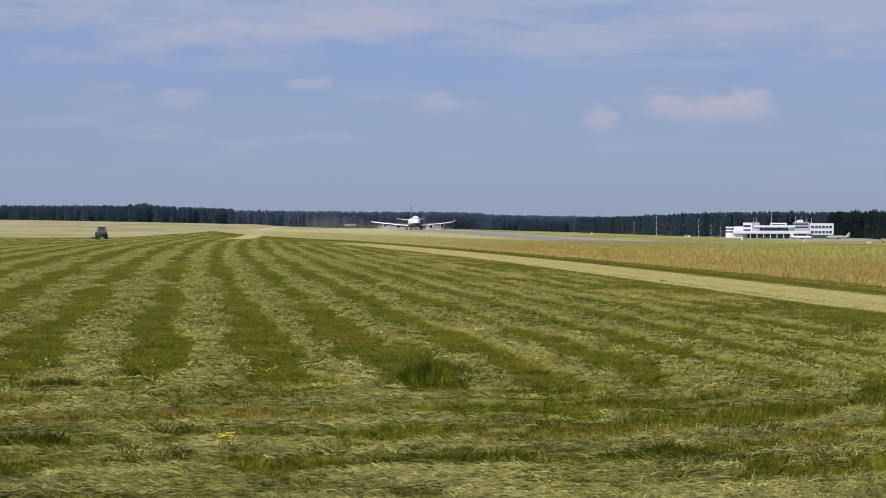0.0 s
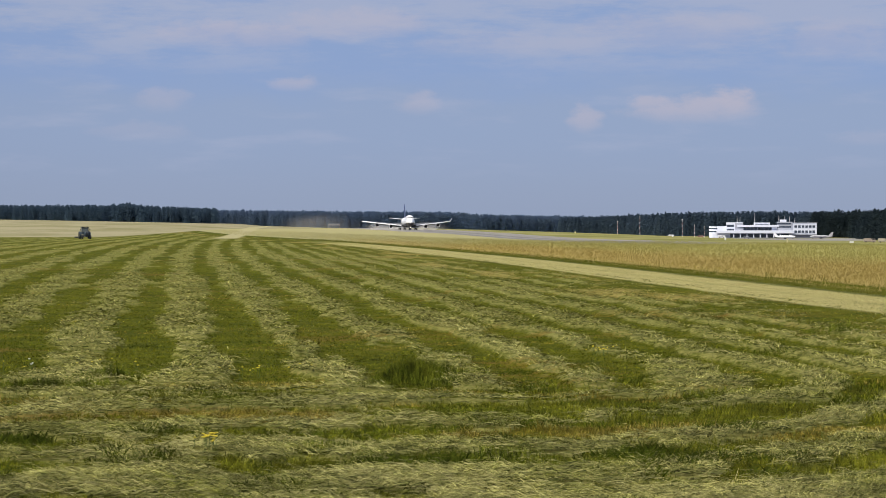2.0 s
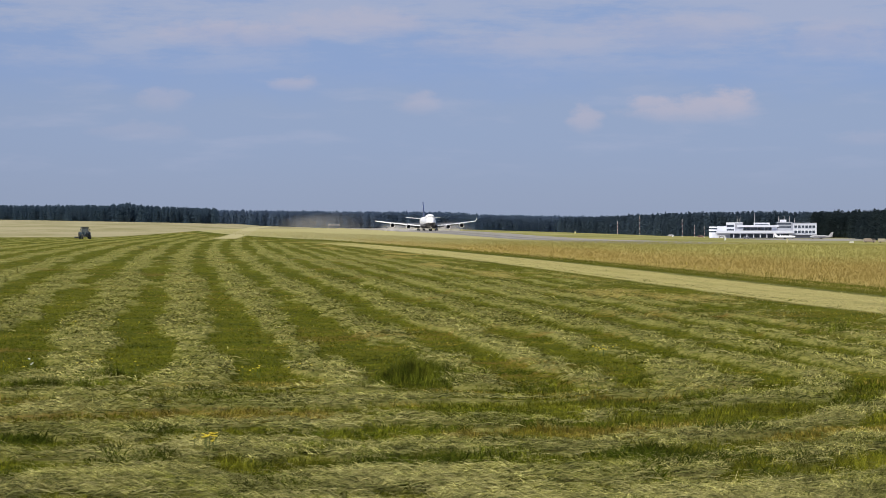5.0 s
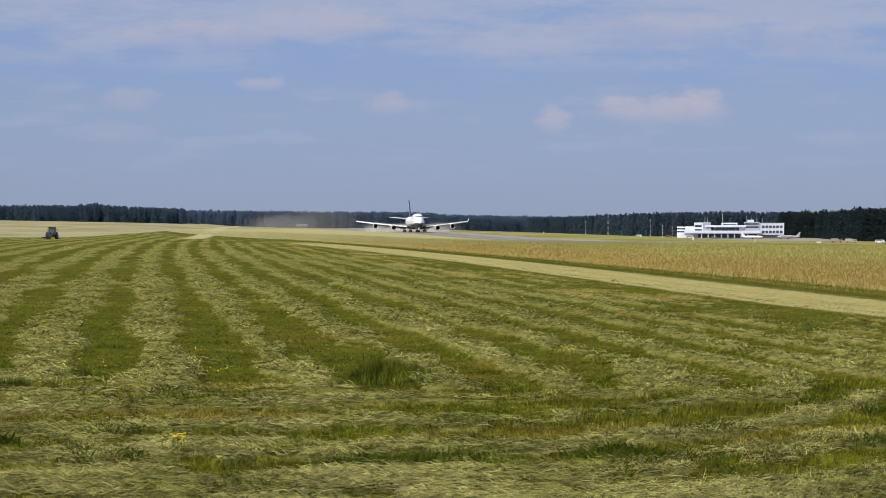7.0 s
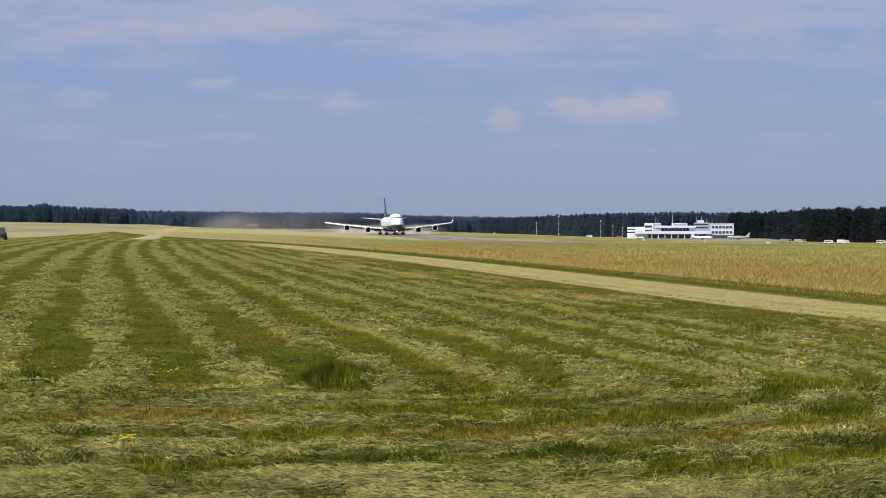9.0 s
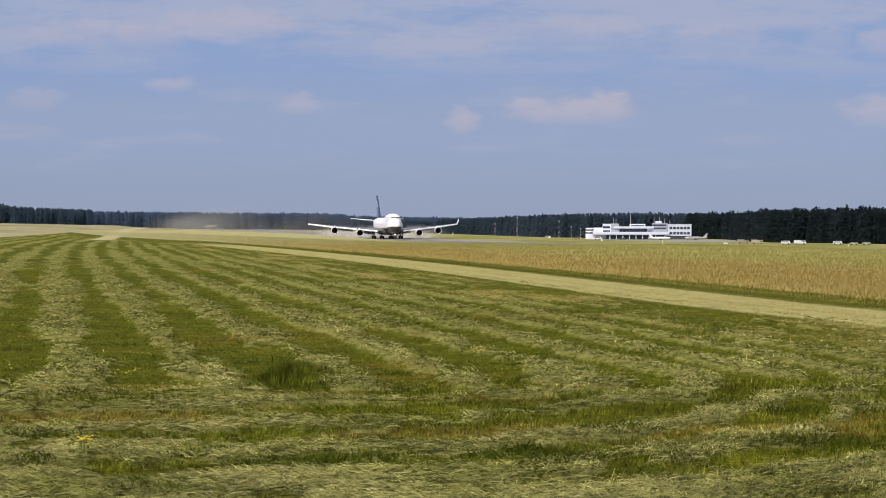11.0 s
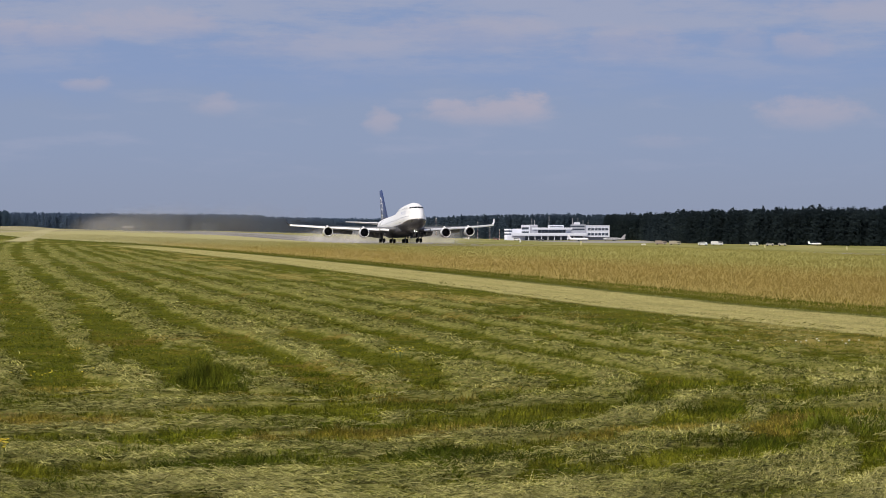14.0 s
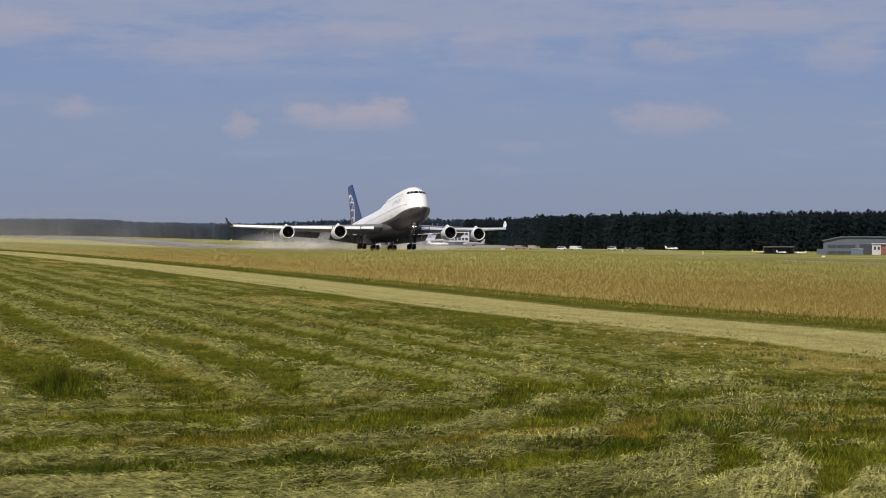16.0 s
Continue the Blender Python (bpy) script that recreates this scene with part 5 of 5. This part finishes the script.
def build_apron():
    white, grey = paint("aircraft_white", (0.78, 0.78, 0.8), 0.35), paint("aircraft_grey", (0.42, 0.42, 0.44), 0.45)
    yellow = paint("aircraft_yellow", (0.50, 0.44, 0.22), 0.4)
    turboprop(place(15.98, 1370, 10), grey, "grey parked turboprop airliner beside the terminal", 0.8)
    turboprop(place(15.0, 1365, 170), white, "white parked airliner before the terminal", 0.75)
    light_aircraft(place(21.75, 1040, 0), white, "small white single-engined aircraft on the grass", 0.95)
    light_aircraft(place(24.2, 890, 0), yellow, "small yellow single-engined aircraft by the shed", 0.75)
    light_aircraft(place(24.85, 885, 30), white, "small white aircraft under the shed", 0.7)
    light_aircraft(place(25.35, 878, 180), white, "low white sailplane beside the hangar", 0.6)
    for az, d, colour, label, kind in (
            (18.55, 1060, (0.72, 0.74, 0.78), "white delivery van parked by the trees", "van"), (18.95, 1065, (0.78, 0.78, 0.8), "white box lorry parked by the trees", "lorry"),
            (17.75, 1090, (0.42, 0.38, 0.30), "sand-coloured box lorry by the trees", "lorry"), (17.35, 1095, (0.34, 0.28, 0.24), "faded brown tank lorry by the trees", "lorry"),
            (20.0, 1060, (0.6, 0.62, 0.62), "pale grey minibus by the trees", "van"), (20.45, 1055, (0.35, 0.34, 0.32), "dark grey car by the trees", "car"),
            (20.8, 1055, (0.4, 0.38, 0.33), "beige car by the trees", "car"), (11.75, 1330, (0.7, 0.7, 0.72), "white car on the apron", "car"),
            (12.6, 1375, (0.4, 0.2, 0.16), "small red tug on the apron", "car"), (13.2, 1380, (0.75, 0.75, 0.75), "white passenger van on the apron", "van"),
            (13.9, 1380, (0.2, 0.22, 0.28), "dark blue car on the apron", "car")):
        if kind == "lorry":
            vehicle(place(az, d, 5), colour, label, "lorry", 6.4, 2.0, colour)
        else:
            vehicle(place(az, d, 170), colour, label, kind, 5.0 if kind == "van" else 4.2, 1.9 if kind == "van" else 1.4)
    # marker boards along the runway
    post = paint("marker_white", (0.8, 0.8, 0.78), 0.5)
    yel = paint("marker_yellow", (0.6, 0.55, 0.3), 0.5)
    def marker(az, d, wide, tall, mat, label):
        k = thing("runway_marker", label, "marker", "runway markers", place(az, d))
        part("board", box(-wide / 2, wide / 2, -0.08, 0.08, 0.25, tall, 0.03), mat, k)
        for x in (-wide * 0.35, wide * 0.35):
            part("stake", rod((x, 0, 0), (x, 0, 0.4), 0.04), mat, k)
    for az, d, w, t, mat, label in ((13.3, 660, 0.5, 1.1, post, "white runway marker post"), (15.05, 520, 0.35, 1.2, yel, "pale yellow marker post in the grass"), (16.85, 760, 1.6, 0.7, post, "low white marker board"), (11.8, 900, 0.5, 1.0, post, "white runway marker post"), (9.0, 1010, 0.7, 1.1, yel, "pale yellow runway marker"), (20.3, 560, 0.4, 1.0, yel, "pale yellow marker post in the grass"), (26.0, 460, 0.8, 0.6, post, "low white marker board"), (22.6, 480, 0.35, 0.9, yel, "pale yellow marker post in the grass")):
        marker(az, d, w, t, mat, label)


build_hangar()
build_apron()


# ---- tufts and flowers in the mown field ----
def spot(px, py):
    """A place on the mown field from its bearing (degrees) and how far below the horizon it lies (degrees)."""
    d = 3.2 / math.tan(radians(py))
    return d * math.sin(radians(px)), d * math.cos(radians(px))


def build_tufts():
    lush = blade_material("tuft_grass", (0.062, 0.086, 0.006), (0.122, 0.136, 0.012), 2.0)
    rng = np.random.default_rng(77)
    for k, (az, down, wide, deep, tall, n) in enumerate((
            (4.45, 4.45, 0.95, 0.8, 0.5, 5600), (5.4, 4.6, 0.9, 0.6, 0.16, 900), (3.2, 4.75, 0.6, 0.3, 0.2, 300), (16.65, 3.10, 0.8, 0.6, 0.38, 600), (15.9, 3.05, 0.5, 0.5, 0.3, 300),
            (6.1, 3.0, 0.9, 0.8, 0.22, 400), (-6.0, 4.7, 2.0, 0.35, 0.3, 2400), (-4.3, 4.45, 1.0, 0.3, 0.28, 1200), (22.0, 5.75, 0.6, 0.45, 0.36, 1400),
            (9.2, 4.3, 0.35, 0.2, 0.14, 160), (11.0, 4.4, 0.35, 0.2, 0.14, 160), (8.4, 5.0, 0.4, 0.2, 0.16, 200), (23.5, 5.8, 1.1, 0.4, 0.26, 500),
            (1.5, 6.6, 1.3, 0.35, 0.2, 600), (6.9, 6.7, 0.8, 0.3, 0.2, 400), (13.9, 5.7, 1.0, 0.3, 0.2, 450), (19.0, 6.2, 0.8, 0.3, 0.22, 400), (25.4, 4.4, 0.9, 0.5, 0.3, 400), (21.0, 4.0, 1.2, 0.6, 0.24, 500))):
        x, y = spot(az, down)
        l, s = x + rng.normal(0, wide / 2, n), y + rng.normal(0, deep / 2, n)
        near = np.exp(-((l - x) / wide) ** 2 - ((s - y) / deep) ** 2)
        ob = blades("grass_tuft", l, s, height(l, s) + ridge(l, s) - 0.03, 1.15 * tall * (0.22 + 0.78 * near ** 1.5) * rng.uniform(0.6, 1.1, n), np.full(n, 0.008), rng.uniform(0.05, 0.9, n), lush)
        if tall > 0.34:
            label = "tall bushy green grass tuft among the hay"
        elif wide > 1.0:
            label = "long low band of uncut green grass"
        else:
            label = "low green grass tuft among the hay"
        tagged(ob, label, "grass tuft", "tufts in the field", kind="stuff")


def build_flowers():
    yellow, white, stem = paint("petal_yellow", (0.62, 0.50, 0.02), 0.6), paint("petal_white", (0.75, 0.76, 0.72), 0.6), paint("flower_stem", (0.07, 0.11, 0.015), 0.7)
    rng = np.random.default_rng(31)
    for az, down, spread, count, mat, label in ((-1.6, 6.52, 0.09, 18, yellow, "cluster of yellow meadow flowers"), (9.7, 3.72, 0.2, 16, yellow, "cluster of yellow meadow flowers"), (-0.3, 4.3, 0.7, 14, yellow, "scattered yellow meadow flowers"),
                                               (-6.6, 4.05, 0.05, 4, white, "single white flower head"), (-6.0, 4.3, 1.2, 12, yellow, "scattered yellow meadow flowers"), (21.8, 3.4, 1.2, 14, white, "scattered white clover heads"), (-5.0, 3.0, 0.8, 10, yellow, "scattered yellow meadow flowers")):
        x, y = spot(az, down)
        t = thing("flowers", label, "flowers", "field flowers", pose(x, y, float(height(x, y) + ridge(x, y))))
        heads, stems = bmesh.new(), bmesh.new()
        for k in range(count):
            dx, dy, h = rng.normal(0, spread), rng.normal(0, spread * 0.6), rng.uniform(0.12, 0.24)
            rod((dx, dy, -0.03), (dx, dy, h), 0.004, 0.003, 4, stems)
            r = rng.uniform(0.016, 0.028)
            ring = [heads.verts.new((dx + r * math.cos(a0), dy + r * math.sin(a0), h + 0.012 * (i % 2))) for i, a0 in enumerate([2 * math.pi * j / 10 for j in range(10)])]
            top = heads.verts.new((dx, dy, h + 0.014))
            low = heads.verts.new((dx, dy, h - 0.012))
            for i in range(10):
                heads.faces.new((ring[i], ring[(i + 1) % 10], top))
                heads.faces.new((ring[(i + 1) % 10], ring[i], low))
        tagged(part("stems", stems, stem, t), kind="stuff")
        tagged(part("petals", heads, mat, t), kind="stuff")


build_tufts()
build_flowers()


# ---- dust thrown up behind the engines ----
def dust_material(name, wide, tall, dense, colour):
    m, T, shader = material(name, 1.0, 0.0, 0.0)
    x, y, z = T.xyz(T.local())
    lump = T.noise(T.vec(x, y, z), 3.0 / wide, 5.0, 0.6)
    shader.inputs["Base Color"].default_value = (*colour, 1)
    r = ((x / wide).sq() + (z / tall).sq()).op("SQRT")
    fade = (r + (lump - 0.5) * 0.9).step(0.95, 0.1) * dense
    m.node_tree.links.new(fade.socket, shader.inputs["Alpha"])
    return m


def dust_veil(k, wide, tall, mat, label):
    """A bulging ragged veil of dust, soft towards its rim."""
    bm = bmesh.new()
    grid = []
    for i in range(21):
        row = []
        for j in range(9):
            u, v = (i / 10 - 1) * wide * 1.05, (j / 4 - 1) * tall * 1.05
            bulge = wide * 0.14 * (1 - (i / 10 - 1) ** 2) * (1 - (j / 4 - 1) ** 2)
            row.append(bm.verts.new((u, -bulge + wide * 0.03 * math.sin(i + k) * math.cos(0.9 * j + k), v)))
        grid.append(row)
    for p, q in zip(grid, grid[1:]):
        for j in range(8):
            bm.faces.new((p[j], p[j + 1], q[j + 1], q[j]))
    t = thing("dust_cloud", label, "dust", "dust behind the airliner")
    part("dust_veil", bm, mat, t, smooth=True).visible_shadow = False
    return t


brown = dust_material("brown_dust", 42.0, 17.0, 0.2, (0.31, 0.30, 0.29))
spray = dust_material("pale_spray", 17.0, 6.0, 0.5, (0.62, 0.60, 0.58))
faint = dust_material("thin_dust", 42.0, 13.0, 0.12, (0.42, 0.40, 0.385))
DUST = [dust_veil(k, 42.0, 13.0 if k < 3 else 17.0, faint if k < 3 else brown, "thin brownish cloud of dust drifting over the runway") for k in range(8)]
WAKE = [dust_veil(20 + k, 17.0, 6.0, spray, "pale spray of dust blown back by the engines") for k in range(3)]


# ---- what moves ----
FLIGHT = [  # seconds, along the runway, height of the main wheels, pitch, bank
    (0.0, 1474, 1.25, 0, 0), (3.5, 1290, 1.2, 0, 0), (6.5, 1112, 1.0, 0, 0), (8.0, 1013, 0.6, 0, 0), (10.5, 836, 0.0, 0, 0),
    (11.5, 763, -0.22, 0, 0), (12.5, 690, -0.15, 0.1, 0), (13.0, 652, 0.0, 0.9, 0), (13.5, 614, 0.15, 2.4, 0), (14.0, 574.8, 0.48, 3.5, 0), (14.5, 535, 0.42, 4.3, 0),
    (15.0, 496, 0.85, 5.0, 0), (15.5, 458, 1.15, 5.7, 0.2), (16.0, 416, 1.6, 6.3, 0.6),
]

PUFFS = [  # when it is thrown up, along the runway, drift to the west and rise in metres
    (-4.0, 1640, 55, 8.0), (-1.0, 1540, 60, 8.0), (2.5, 1370, 62, 9.0), (5.0, 1240, 58, 9.5), (7.5, 1090, 50, 9.0), (10.0, 930, 42, 10.0), (12.0, 770, 34, 8.5), (13.6, 640, 26, 6.0),
]


def flight(t):
    ts = [r[0] for r in FLIGHT]
    return float(np.interp(t, ts, [r[1] for r in FLIGHT]))


def motions():
    for veil, (dx, back, z) in zip(WAKE, ((17.0, 34.0, 0.6), (-15.0, 38.0, 0.2), (2.0, 70.0, 0.4))):
        walk(veil, [(t, pose(99.4 + dx, flight(t) + back, float(runway_height(flight(t) + back)) + z, 0, 0, -8)) for t in np.arange(0, 16.1, 0.5)])
    for puff, (t0, s, drift, rise) in zip(DUST, PUFFS):
        rows = []
        for k in range(0, 33):
            t = k * 0.5
            f = min(1.0, max(0.0, (t - t0) / 4.5))
            grown = 1 - (1 - f) ** 2
            x = 99.4 - drift * grown
            rows.append((t, pose(x, s, float(runway_height(s)) - 14.5 + (rise + 7.5) * min(1.0, grown * 1.8), 0, 0, -6)))
        walk(puff, rows)
    # the legs lengthen as the wings take the weight
    for leg in GEARS:
        walk(leg, [(0.0, pose(0, 0, 0)), (13.5, pose(0, 0, 0)), (14.5, pose(0, 0, -0.08)), (15.5, pose(0, 0, -0.3)), (16.0, pose(0, 0, -0.4))])
    walk(AIRLINER, [(t, pose(99.4, s, z + 0.05, -p, b, 0)) for t, s, z, p, b in FLIGHT])


motions()
